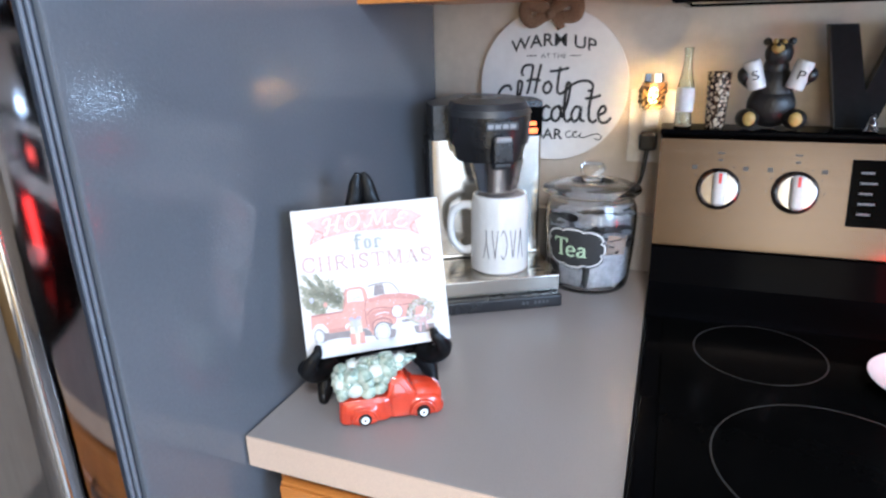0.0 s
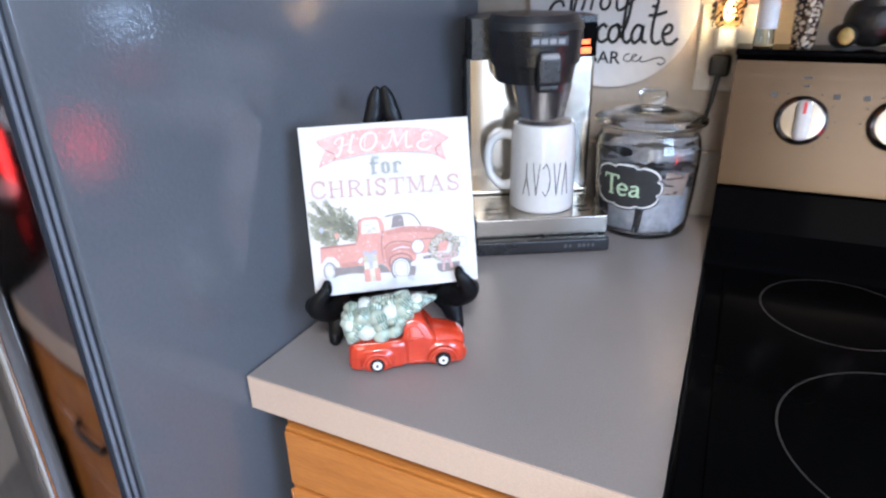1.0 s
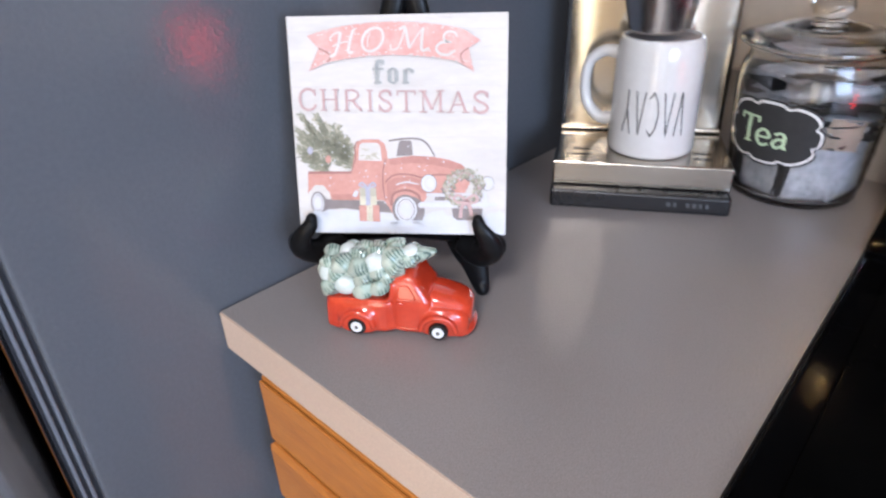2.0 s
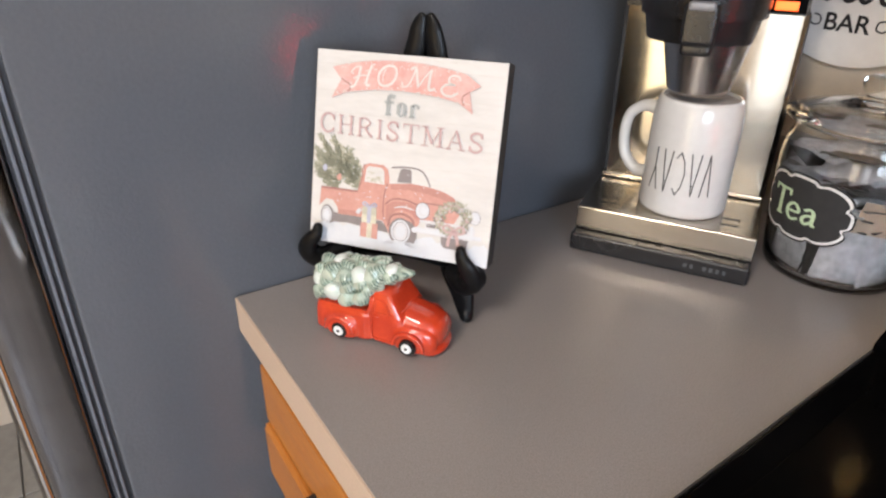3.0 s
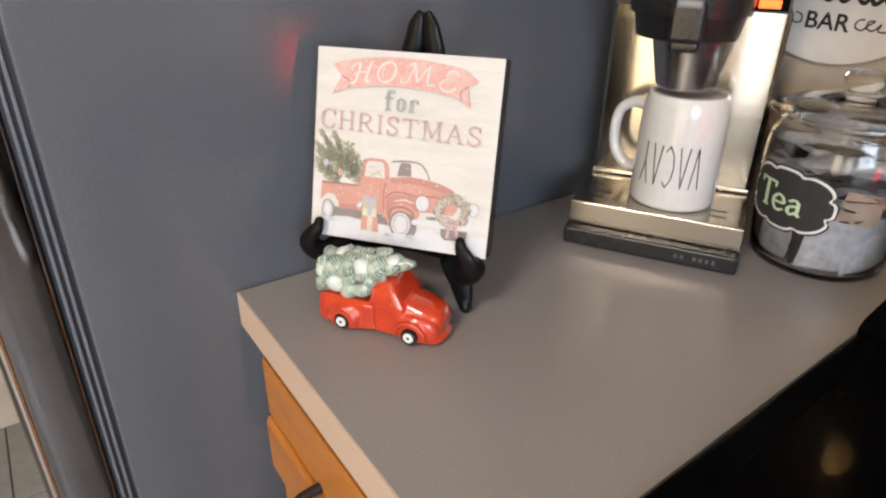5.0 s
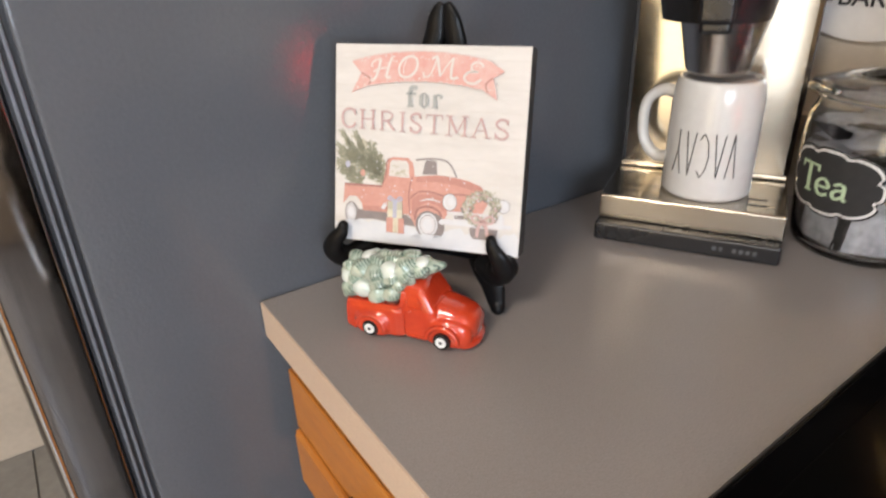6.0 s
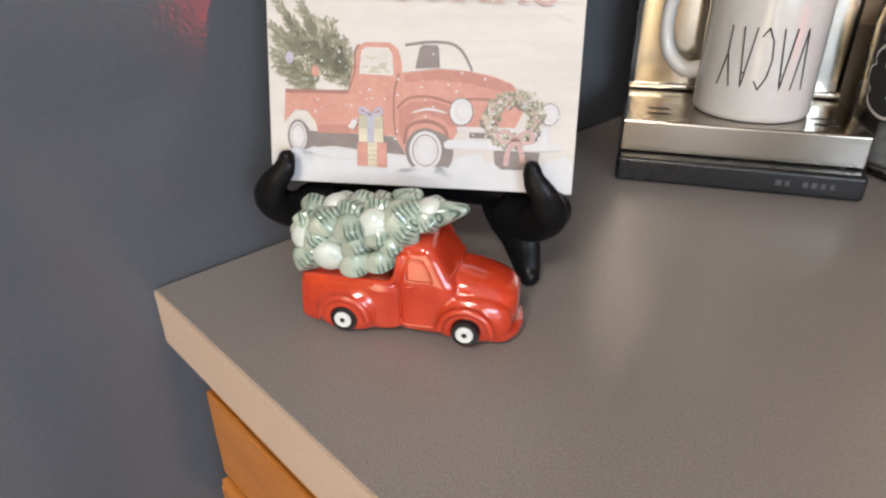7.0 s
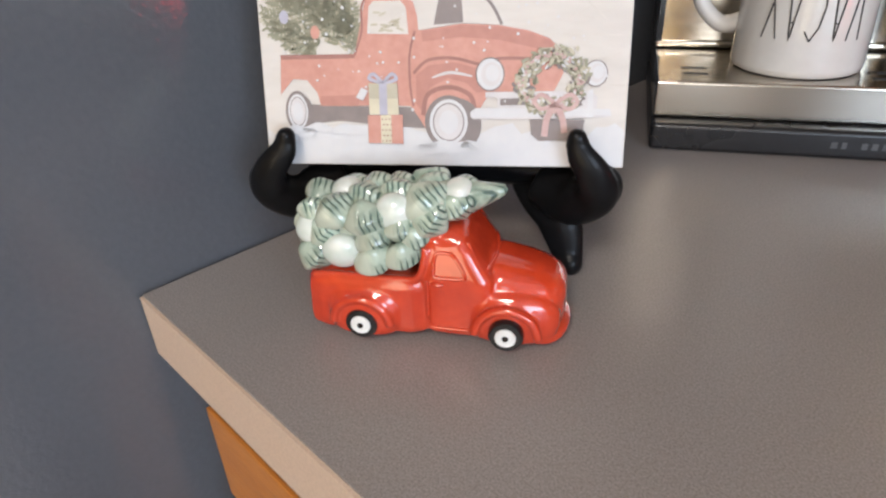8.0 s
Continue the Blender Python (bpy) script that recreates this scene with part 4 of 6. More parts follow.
def build_mug():
    z0 = CT + 0.0476
    m = thing("mug", pose(0.1490, -0.1870, z0) @ Matrix.Diagonal((1.04, 1.04, 1.085, 1)), "white glazed mug standing upside down on the drip tray", "mug")
    r, h = 0.0423, 0.1090
    prof = [(r - 0.0045, 0.004), (r - 0.002, 0.0), (r + 0.0003, 0.0015), (r + 0.0010, 0.005), (r + 0.0003, 0.03), (r, 0.06), (r - 0.0004, 0.090), (r - 0.0016, 0.1000), (r - 0.0032, 0.1060), (r - 0.0046, 0.1084), (r - 0.0060, h), (r - 0.0074, 0.1084), (r - 0.0082, 0.1062)]
    prof += [(0.0, 0.1062)]
    inner = [(0.0, 0.100), (r - 0.007, 0.098), (r - 0.0045, 0.09), (r - 0.0045, 0.004)]
    bm = lathe(prof, 64)
    lathe(inner, 64, bm)
    bmesh.ops.remove_doubles(bm, verts=bm.verts, dist=1e-5)
    part("body", bm, MUG_GLAZE, m, smooth=60)
    part("foot", lathe([(0, 0.1066), (r - 0.0084, 0.1066), (r - 0.0088, 0.1060), (0, 0.1060)], 48), MUG_FOOT, m, "unglazed grey underside")
    a = radians(196)
    d = Vector((math.cos(a), math.sin(a), 0))
    pts = [d * (r - 0.002) + Vector((0, 0, 0.090)), d * (r + 0.012) + Vector((0, 0, 0.0905)), d * (r + 0.0265) + Vector((0, 0, 0.080)), d * (r + 0.0305) + Vector((0, 0, 0.060)),
           d * (r + 0.0265) + Vector((0, 0, 0.038)), d * (r + 0.012) + Vector((0, 0, 0.0245)), d * (r - 0.002) + Vector((0, 0, 0.026))]
    part("handle", sweep(pts, [0.0068, 0.0058, 0.0055, 0.0055, 0.0055, 0.0058, 0.007], 16, side=(-d.y, d.x, 0), flat=1.25), MUG_GLAZE, m, "white looped handle", smooth=60)
    # tall thin letters, upside down with the mug
    glyph = {"V": [[(0, 1), (0.5, 0), (1, 1)]], "A": [[(0, 0), (0.5, 1), (1, 0)], [(0.40, 0.74), (0.60, 0.74)]],
             "C": [[(1, 0.86), (0.62, 1), (0.2, 0.80), (0.03, 0.5), (0.2, 0.2), (0.62, 0), (1, 0.14)]], "Y": [[(0, 1), (0.5, 0.45), (1, 1)], [(0.5, 0.45), (0.5, 0)]]}
    wide = {"V": 12, "A": 12, "C": 13, "Y": 13}
    at = -106.0
    for ch in reversed("VACAY"):
        for line in glyph[ch]:
            pts = []
            for i in range(len(line) - 1):
                (p, q), (s, t) = line[i], line[i + 1]
                for k in range(4):
                    pts.append((p + (s - p) * k / 4, q + (t - q) * k / 4))
            pts.append(line[-1])
            w3 = []
            for gx, gy in pts:
                an = radians(at + wide[ch] * (1 - gx))
                zz = 0.024 + 0.041 * (1 - gy)
                rr = r + 0.0004
                w3.append((rr * math.cos(an), rr * math.sin(an), zz))
            part("letter", sweep(w3, 0.00055, 6, steps=2 if ch != "C" else 3), INK, m)
        at += wide[ch] + 5.2


build_mug()


# ---------------------------------------------------------------- jar of tea
def build_jar():
    j = thing("tea_jar", pose(0.272, -0.092, CT) @ Matrix.Diagonal((1.03, 1.03, 1.04, 1)), "clear glass jar of tea bags with a chalkboard label", "jar")
    # the glass widens from its foot to the shoulder
    wide = lambda z: 0.0618 + 0.0082 * math.sin(min(1.0, z / 0.112) * math.pi / 2)
    rise = [0.012 + 0.0125 * i for i in range(9)]
    prof = [(0, 0.0006), (0.053, 0.0006), (0.0595, 0.002), (0.0622, 0.006)] + [(wide(z), z) for z in rise] + [(0.0690, 0.121), (0.0672, 0.130), (0.0640, 0.136), (0.0635, 0.143), (0.0660, 0.1455),
            (0.0660, 0.1475), (0.0615, 0.1475), (0.0605, 0.143), (0.0610, 0.136), (0.0640, 0.130), (0.0659, 0.121)] + [(wide(z) - 0.0031, z) for z in reversed(rise)] + [(0.0565, 0.007), (0.049, 0.006), (0, 0.006)]
    part("glass_body", lathe(prof, 64), JAR_GLASS, j, "clear glass body", smooth=60)
    lid = [(0, 0.1640), (0.022, 0.1635), (0.040, 0.1610), (0.057, 0.1560), (0.0605, 0.1535), (0.0610, 0.1490), (0.0710, 0.1485), (0.0740, 0.1505), (0.0740, 0.1540), (0.0700, 0.1565), (0.0590, 0.1595), (0.041, 0.1650), (0.026, 0.1680), (0.015, 0.1705), (0.0125, 0.1730), (0.0165, 0.1762),
           (0.0185, 0.1815), (0.0178, 0.1868), (0.0135, 0.1900), (0, 0.1908)]
    part("lid", lathe(lid, 64), JAR_GLASS, j, "clear glass lid with a round knob", smooth=60)
    # label curved round the glass
    a0, half = -101.0, 40.0
    def curve(x, y, lift):
        an = radians(a0 + x * half)
        z = 0.0757 + y * 0.0312
        return Vector(((wide(z) + lift) * math.cos(an), (wide(z) + lift) * math.sin(an), z))
    def plaque(k, lift):
        n = 96
        out = []
        for i in range(n):
            t = 2 * math.pi * i / n
            x, y = math.cos(t), math.sin(t)
            s = (abs(x) ** 4 + abs(y) ** 4) ** -0.25
            wob = 1 - 0.10 * math.exp(-((math.sin(2 * t) ** 2 - 0.42) / 0.16) ** 2) + 0.04 * math.cos(4 * t)
            out.append((x * s * wob * k[0], y * s * wob * k[1]))
        b = bmesh.new()
        grid = []
        steps = 12
        for q in range(steps + 1):
            grid.append([b.verts.new(curve(x * q / steps, y * q / steps, lift)) for x, y in out] if q else [b.verts.new(curve(0, 0, lift))])
        for q in range(steps):
            for i in range(n):
                k2 = (i + 1) % n
                if q == 0:
                    b.faces.new((grid[0][0], grid[1][i], grid[1][k2]))
                else:
                    b.faces.new((grid[q][i], grid[q + 1][i], grid[q + 1][k2], grid[q][k2]))
        return b
    lb = part("label", plaque((1.0, 1.0), 0.0006), CHALK, j, "black chalkboard sticker with white border")
    part("label_border", plaque((0.965, 0.94), 0.0009), WHITE_PRINT, lb)
    part("label_field", plaque((0.915, 0.865), 0.0012), CHALK, lb)
    for ch, p, q, top in (("T+", -0.62, -0.18, 0.46), ("e+", -0.22, 0.08, 0.10), ("a+", 0.12, 0.42, 0.08)):
        b = strokes(ch, p, q, -0.40, top)
        bmesh.ops.subdivide_edges(b, edges=b.edges, cuts=2)
        for v in b.verts:
            v.co = curve(v.co.x, v.co.y, 0.0016)
        part("lettering", b, CHALK_GREEN, lb, "pale green chalk letter", smooth=0)
    # sachets, some standing against the glass, the rest heaped above
    rnd = random.Random(7)
    def sachet(w, h, t):
        b = bmesh.new()
        n = 6
        rows = []
        for side in (1, -1):
            g = [[b.verts.new((w * (i / n - 0.5), side * t * (max(0, 1 - (2 * i / n - 1) ** 2) * max(0, 1 - (2 * k / n - 1) ** 2)) ** 0.5 + 0.0008 * math.sin(3 * i + 2 * k), h * (k / n - 0.5))) for k in range(n + 1)] for i in range(n + 1)]
            for i in range(n):
                for k in range(n):
                    b.faces.new((g[i][k], g[i + 1][k], g[i + 1][k + 1], g[i][k + 1]))
        bmesh.ops.remove_doubles(b, verts=b.verts, dist=0.0003)
        return b
    for i, (an, mt) in enumerate(((-150, TEA_SHADE), (-112, TEA_SILVER), (-62, TEA_SILVER), (-22, TEA_SILVER), (20, TEA_SILVER), (70, TEA_SILVER), (120, TEA_BLACK), (170, TEA_SILVER))):
        a = radians(an)
        part("tea_bag", sachet(0.044, 0.074, 0.0035), mt, j, matrix=pose(0.0545 * math.cos(a), 0.0545 * math.sin(a), 0.047, rnd.uniform(-4, 4), rnd.uniform(-6, 6), an + 90))
    # Narrow black strip standing in for shade in the gap between bags.
    part("tea_bag", sachet(0.010, 0.055, 0.002), TEA_BLACK, j, "black strip put in for the gap's shade", matrix=pose(0.0585 * math.cos(radians(-84)), 0.0585 * math.sin(radians(-84)), 0.037, 2, 5, 6))
    part("tea_bag", sachet(0.036, 0.030, 0.0020), TEA_KRAFT, j, "tan paper tea bag", matrix=pose(0.0605 * math.cos(radians(-42)), 0.0605 * math.sin(radians(-42)), 0.078, 0, 8, 48))
    # Dark tones mixed into the heap stand for shade between its bags.
    for i in range(72):
        a = 137.5 * i + rnd.uniform(-20, 20)
        q = rnd.uniform(0.030, 0.0365)
        part("tea_bag", sachet(0.056, 0.056, 0.0035), rnd.choice((TEA_SILVER, TEA_SILVER, TEA_BLACK, TEA_SILVER, TEA_SHADE, TEA_SHADE)), j,
             matrix=pose(q * math.cos(radians(a)), q * math.sin(radians(a)), 0.066 + 0.00090 * i, 90 + rnd.uniform(-14, 14), rnd.uniform(-10, 10), a - 90 + rnd.uniform(-8, 8)))


build_jar()


# ---------------------------------------------------------------- sign on its easel
YAW, LEAN = 37.9, 14.4
S = 0.1645
SIGN = Matrix.Translation((0.0985, -0.5055, 1.0575)) @ pose(0, 0, 0, 90 - LEAN, 0, YAW) @ Matrix.Translation((-S / 2, -S / 2, 0))


def build_sign():
    s = thing("christmas_sign", SIGN, "square whitewashed sign with red truck print on black easel", "sign")
    bm = block(0, S, 0, S, -0.0215, -0.0008, bevel=0.0008)
    part("panel", bm, SIGN_EDGE, s, "black-edged wooden panel")
    face = part("printed_face", block(0.0003, S - 0.0003, 0.0003, S - 0.0003, -0.0007, 0.0, bevel=0.0002, seg=1), SIGN_PAPER, s, "cream printed face")
    layer = [0]
    def ink(name, bm, mat, label=""):
        layer[0] += 1
        for v in bm.verts:
            v.co = Vector((v.co.x * S, v.co.y * S, 0.00015 + 0.000020 * layer[0]))
        return part(name, bm, mat, face, label, smooth=0)
    def flat(name, pts, mat, label=""):
        return ink(name, sheet(pts), mat, label)
    # plank lines of the painted background
    rnd = random.Random(3)
    for y in (0.93, 0.80, 0.69, 0.575, 0.46, 0.345, 0.22):
        b = bmesh.new()
        ribbon([(0.62 if y < 0.5 else 0.01, y), (0.8, y + 0.003), (0.99, y - 0.002)], 0.005, 0, b)
        for q in range(4):
            x = rnd.uniform(0.62, 0.92)
            ribbon([(x, min(y + rnd.uniform(0.02, 0.09), 0.985)), (x + 0.06, min(y + rnd.uniform(0.03, 0.08), 0.985))], 0.004, 0, b, steps=2, taper=True)
        ink("plank_line", b, ART_LINE)
    # snow along the bottom
    flat("snow", [(0.004, 0.004), (0.996, 0.004), (0.996, 0.10)] + [(0.996 - 0.99 * i / 40, 0.105 + 0.014 * math.sin(i * 1.1) + 0.008 * math.sin(i * 2.7)) for i in range(1, 40)] + [(0.004, 0.10)], ART_WHITE, "white painted snow")
    # tree in the truck's bed: feathered boughs, olive over green
    for k in range(2):
        b = bmesh.new()
        for x0, y0, x1, y1 in ((0.20, 0.37, 0.030, 0.575), (0.17, 0.36, 0.012, 0.500), (0.21, 0.38, 0.105, 0.560), (0.23, 0.37, 0.175, 0.525), (0.24, 0.36, 0.235, 0.485), (0.25, 0.34, 0.275, 0.435),
                               (0.17, 0.34, 0.015, 0.430), (0.16, 0.32, 0.030, 0.365), (0.23, 0.32, 0.130, 0.440), (0.26, 0.31, 0.190, 0.430), (0.16, 0.31, 0.075, 0.325), (0.27, 0.31, 0.255, 0.390),
                               (0.13, 0.41, 0.060, 0.535), (0.16, 0.42, 0.145, 0.540), (0.20, 0.41, 0.215, 0.520), (0.11, 0.36, 0.010, 0.390), (0.10, 0.40, 0.020, 0.465), (0.24, 0.36, 0.262, 0.460)):
            x0, y0, x1, y1 = (v + rnd.uniform(-0.012, 0.012) for v in (x0, y0, x1, y1))
            x1 = max(x1, 0.006)
            d = Vector((x1 - x0, y1 - y0))
            n = int(d.length / 0.0085)
            for i in range(n):
                f = i / n
                px, py = x0 + d.x * f, y0 + d.y * f
                for side in (1, -1):
                    if rnd.random() < 0.10:
                        continue
                    an = math.atan2(d.y, d.x) + side * rnd.uniform(0.45, 1.0)
                    ln = rnd.uniform(0.022, 0.046) * (1.0 - 0.55 * f)
                    qx, qy = max(px + ln * math.cos(an), 0.005), max(py + ln * math.sin(an), 0.302)
                    if px > 0.30 or qx > 0.31:
                        continue
                    ribbon([(px, py), ((px + qx) / 2 + 0.003, (py + qy) / 2), (qx, qy)], 0.0074, 0, b, steps=2, taper=True)
        ink("tree_print", b, ART_OLIVE if k == 0 else ART_GREEN, "olive painted fir branches")
    for q in ((0.075, 0.40), (0.16, 0.36)):
        flat("bauble_print", disc(*q, 0.013, 0.018, 12), ART_RED if q[0] > 0.1 else ART_BLUE)
    # truck
    flat("shadow_print", [(0.12, 0.17), (0.46, 0.16), (0.46, 0.105), (0.36, 0.11), (0.22, 0.125), (0.13, 0.115)], ART_BLACK)
    flat("truck_bed_print", [(0.058, 0.296), (0.275, 0.298), (0.275, 0.165), (0.165, 0.165), (0.158, 0.20), (0.13, 0.235), (0.09, 0.238), (0.055, 0.20), (0.051, 0.195)], ART_RED, "red truck bed paled by painted glare")
    flat("bed_rim_print", [(0.058, 0.290), (0.275, 0.292), (0.275, 0.303), (0.058, 0.302)], ART_RED_DARK)
    flat("truck_cab_print", [(0.268, 0.166), (0.268, 0.30), (0.292, 0.40), (0.303, 0.440), (0.325, 0.452), (0.405, 0.452), (0.432, 0.432), (0.452, 0.362), (0.56, 0.377), (0.66, 0.372), (0.735, 0.358), (0.79, 0.338), (0.822, 0.308), (0.83, 0.25), (0.80, 0.19), (0.63, 0.19), (0.60, 0.14), (0.46, 0.105), (0.445, 0.13), (0.42, 0.165)], ART_RED, "red cab and bonnet paled by painted glare")
    flat("bonnet_shade_print", [(0.452, 0.360), (0.56, 0.374), (0.66, 0.369), (0.735, 0.355), (0.79, 0.335), (0.818, 0.306), (0.76, 0.312), (0.66, 0.335), (0.56, 0.343), (0.456, 0.333)], ART_RED_MID)
    flat("wing_shade_print", [(0.436, 0.245), (0.47, 0.272), (0.54, 0.280), (0.61, 0.262), (0.632, 0.205), (0.60, 0.20), (0.575, 0.225), (0.525, 0.238), (0.475, 0.215), (0.452, 0.15), (0.436, 0.17)], ART_RED_MID)
    flat("bed_shade_print", [(0.165, 0.166), (0.275, 0.166), (0.275, 0.195), (0.165, 0.192)], ART_RED_MID)
    flat("cab_window_print", [(0.305, 0.355), (0.312, 0.425), (0.325, 0.437), (0.398, 0.437), (0.412, 0.42), (0.418, 0.352)], SIGN_PAPER)
    b = bmesh.new()
    for i in range(14):
        x, y = rnd.uniform(0.315, 0.40), rnd.uniform(0.36, 0.42)
        ribbon([(x, y), (min(x + 0.02, 0.41), y + rnd.uniform(-0.01, 0.012))], 0.006, 0, b, steps=2, taper=True)
    ink("window_branches", b, ART_OLIVE)
    flat("windscreen_print", [(0.445, 0.362), (0.440, 0.42), (0.452, 0.442), (0.60, 0.450), (0.635, 0.425), (0.664, 0.372), (0.56, 0.379)], SIGN_PAPER)
    ink("windscreen_frame", ribbon([(0.452, 0.445), (0.53, 0.456), (0.60, 0.452), (0.637, 0.425), (0.666, 0.374)], 0.008), ART_BLACK)
    flat("driver_seat_print", [(0.486, 0.375), (0.500, 0.44), (0.512, 0.447), (0.552, 0.447), (0.560, 0.44), (0.565, 0.38)], ART_BLACK)
    ink("door_line", ribbon([(0.435, 0.36), (0.420, 0.30), (0.420, 0.22), (0.428, 0.165)], 0.006), ART_RED_DARK)
    ink("cab_line", ribbon([(0.268, 0.30), (0.29, 0.36), (0.292, 0.42), (0.305, 0.445)], 0.006), ART_RED_DARK)
    ink("bonnet_line", ribbon([(0.430, 0.252), (0.47, 0.285), (0.54, 0.290), (0.62, 0.272), (0.66, 0.288), (0.76, 0.285), (0.82, 0.268)], 0.008), ART_RED_DARK)
    ink("wing_highlight", ribbon([(0.48, 0.240), (0.53, 0.253), (0.59, 0.243)], 0.008, taper=True), ART_STEEL)
    ink("wing_shade", ribbon([(0.455, 0.14), (0.468, 0.195), (0.525, 0.215), (0.582, 0.195), (0.598, 0.15)], 0.012), ART_RED_DARK)
    for cx, cy, rx, ry in ((0.525, 0.122, 0.066, 0.072), (0.099, 0.150, 0.036, 0.056)):
        flat("tyre_print", disc(cx + (0.024 if rx > 0.05 else 0.008), cy - 0.008, rx, ry), ART_BLACK)
        flat("tyre_print", disc(cx, cy, rx, ry), ART_BLACK)
        flat("white_wall_print", disc(cx, cy, rx * 0.80, ry * 0.85), ART_WHITE)
        flat("rim_line_print", disc(cx, cy, rx * 0.66, ry * 0.72), ART_BLACK)
        flat("rim_print", disc(cx, cy, rx * 0.61, ry * 0.67), ART_STEEL)
        flat("hubcap_print", disc(cx, cy, rx * 0.40, ry * 0.45), ART_WHITE)
    b = bmesh.new()
    for cx, cy, rx, ry in ((0.525, 0.052, 0.085, 0.019), (0.455, 0.060, 0.040, 0.014), (0.60, 0.058, 0.045, 0.013), (0.099, 0.094, 0.050, 0.016), (0.155, 0.104, 0.045, 0.013), (0.25, 0.100, 0.06, 0.015)):
        sheet([(x, y + 0.004 * math.sin(90 * x)) for x, y in disc(cx, cy, rx, ry, 22)], bm=b)
    ink("snow_drift_print", b, ART_WHITE, "white painted drift over the wheels")
    flat("far_tyre_print", [(0.745, 0.130), (0.89, 0.130), (0.885, 0.09), (0.86, 0.075), (0.77, 0.073), (0.75, 0.09)], ART_BLACK)
    flat("grille_print", [(0.625, 0.202), (0.90, 0.205), (0.92, 0.19), (0.92, 0.155), (0.66, 0.155), (0.655, 0.188), (0.625, 0.188)], ART_STEEL)
    flat("grille_slot_print", [(0.665, 0.185), (0.74, 0.186), (0.74, 0.168), (0.665, 0.167)], ART_BLACK)
    flat("bumper_print", [(0.585, 0.150), (0.60, 0.160), (0.955, 0.158), (0.958, 0.140), (0.60, 0.130), (0.585, 0.136)], ART_WHITE, "pale bumper")
    ink("bumper_line", ribbon([(0.59, 0.133), (0.77, 0.134), (0.955, 0.140)], 0.005), ART_STEEL)
    flat("overrider_print", [(0.895, 0.135), (0.895, 0.205), (0.908, 0.21), (0.912, 0.135)], ART_WHITE)
    for cx, cy, rx in ((0.637, 0.248, 0.036), (0.913, 0.249, 0.028)):
        flat("lamp_rim_print", disc(cx, cy, rx * 1.08, rx * 1.22), ART_BLACK)
        flat("lamp_rim_print", disc(cx, cy, rx * 0.98, rx * 1.12), ART_WHITE)
        flat("lamp_print", disc(cx + 0.003, cy, rx * 0.74, rx * 0.86), ART_STEEL)
        flat("lamp_glint", disc(cx + 0.006, cy + 0.003, rx * 0.5, rx * 0.6), ART_WHITE)
    # wreath with a bow
    for k, mt in enumerate((ART_BLACK, ART_GREEN, ART_OLIVE, ART_WHITE)):
        b = bmesh.new()
        for i in range((150, 200, 110, 50)[k]):
            t, q = rnd.uniform(0, 6.283), rnd.gauss(1.0, 0.17)
            cx, cy = 0.798 + 0.072 * q * math.cos(t), 0.226 + 0.068 * q * math.sin(t)
            an = t + rnd.uniform(0.4, 2.6)
            ln = rnd.uniform(0.01, 0.024) * (0.6 if k == 3 else 1)
            ribbon([(cx, cy), (cx + ln * math.cos(an), cy + ln * math.sin(an))], 0.009 if k < 3 else 0.005, 0, b, steps=2, taper=True)
        ink("wreath_print", b, mt, "painted green wreath")
    b = bmesh.new()
    for i in range(58):
        t = rnd.uniform(0, 6.283)
        sheet(disc(0.798 + 0.078 * math.cos(t) * rnd.uniform(0.85, 1.1), 0.226 + 0.072 * math.sin(t) * rnd.uniform(0.85, 1.1), 0.004, 0.004, 7), bm=b)
    ink("berry_print", b, ART_TEXT_RED)
    b = bmesh.new()
    ribbon([(0.812, 0.172), (0.775, 0.195), (0.757, 0.178), (0.775, 0.158), (0.812, 0.170)], 0.011, 0, b)
    ribbon([(0.812, 0.172), (0.848, 0.195), (0.868, 0.178), (0.85, 0.158), (0.812, 0.170)], 0.011, 0, b)
    ribbon([(0.808, 0.17), (0.79, 0.13), (0.785, 0.085)], 0.017, 0, b)
    ribbon([(0.816, 0.17), (0.832, 0.13), (0.838, 0.095)], 0.017, 0, b)
    ink("bow_print", b, ART_TEXT_RED, "painted red bow")
    # parcels
    flat("parcel_print", [(0.300, 0.064), (0.300, 0.140), (0.398, 0.142), (0.399, 0.062)], ART_RED)
    flat("parcel_ribbon", [(0.336, 0.063), (0.336, 0.141), (0.366, 0.141), (0.366, 0.063)], ART_YELLOW)
    flat("parcel_print", [(0.305, 0.142), (0.305, 0.226), (0.385, 0.226), (0.388, 0.142)], ART_YELLOW)
    flat("parcel_print", [(0.305, 0.185), (0.305, 0.226), (0.385, 0.226), (0.386, 0.185)], ART_OLIVE)
    flat("parcel_ribbon", [(0.334, 0.142), (0.334, 0.226), (0.356, 0.226), (0.356, 0.142)], ART_BLUE)
    b = bmesh.new()
    ribbon([(0.345, 0.226), (0.32, 0.25), (0.308, 0.238), (0.345, 0.226)], 0.009, 0, b)
    ribbon([(0.345, 0.226), (0.37, 0.25), (0.382, 0.236), (0.345, 0.226)], 0.009, 0, b)
    ink("parcel_bow", b, ART_BLUE)
    b = bmesh.new()
    for i in range(5):
        for k2 in range(3):
            sheet(disc(0.341 + 0.010 * k2 + 0.004 * (i % 2), 0.070 + 0.015 * i, 0.0024, None, 7), bm=b)
    ink("parcel_dots", b, ART_RED_DARK)
    flat("tag_print", [(0.268, 0.188), (0.285, 0.215), (0.303, 0.206), (0.288, 0.180)], ART_WHITE)
    b = bmesh.new()
    for i in range(70):
        x, y = rnd.uniform(0.06, 0.95), rnd.uniform(0.15, 0.44)
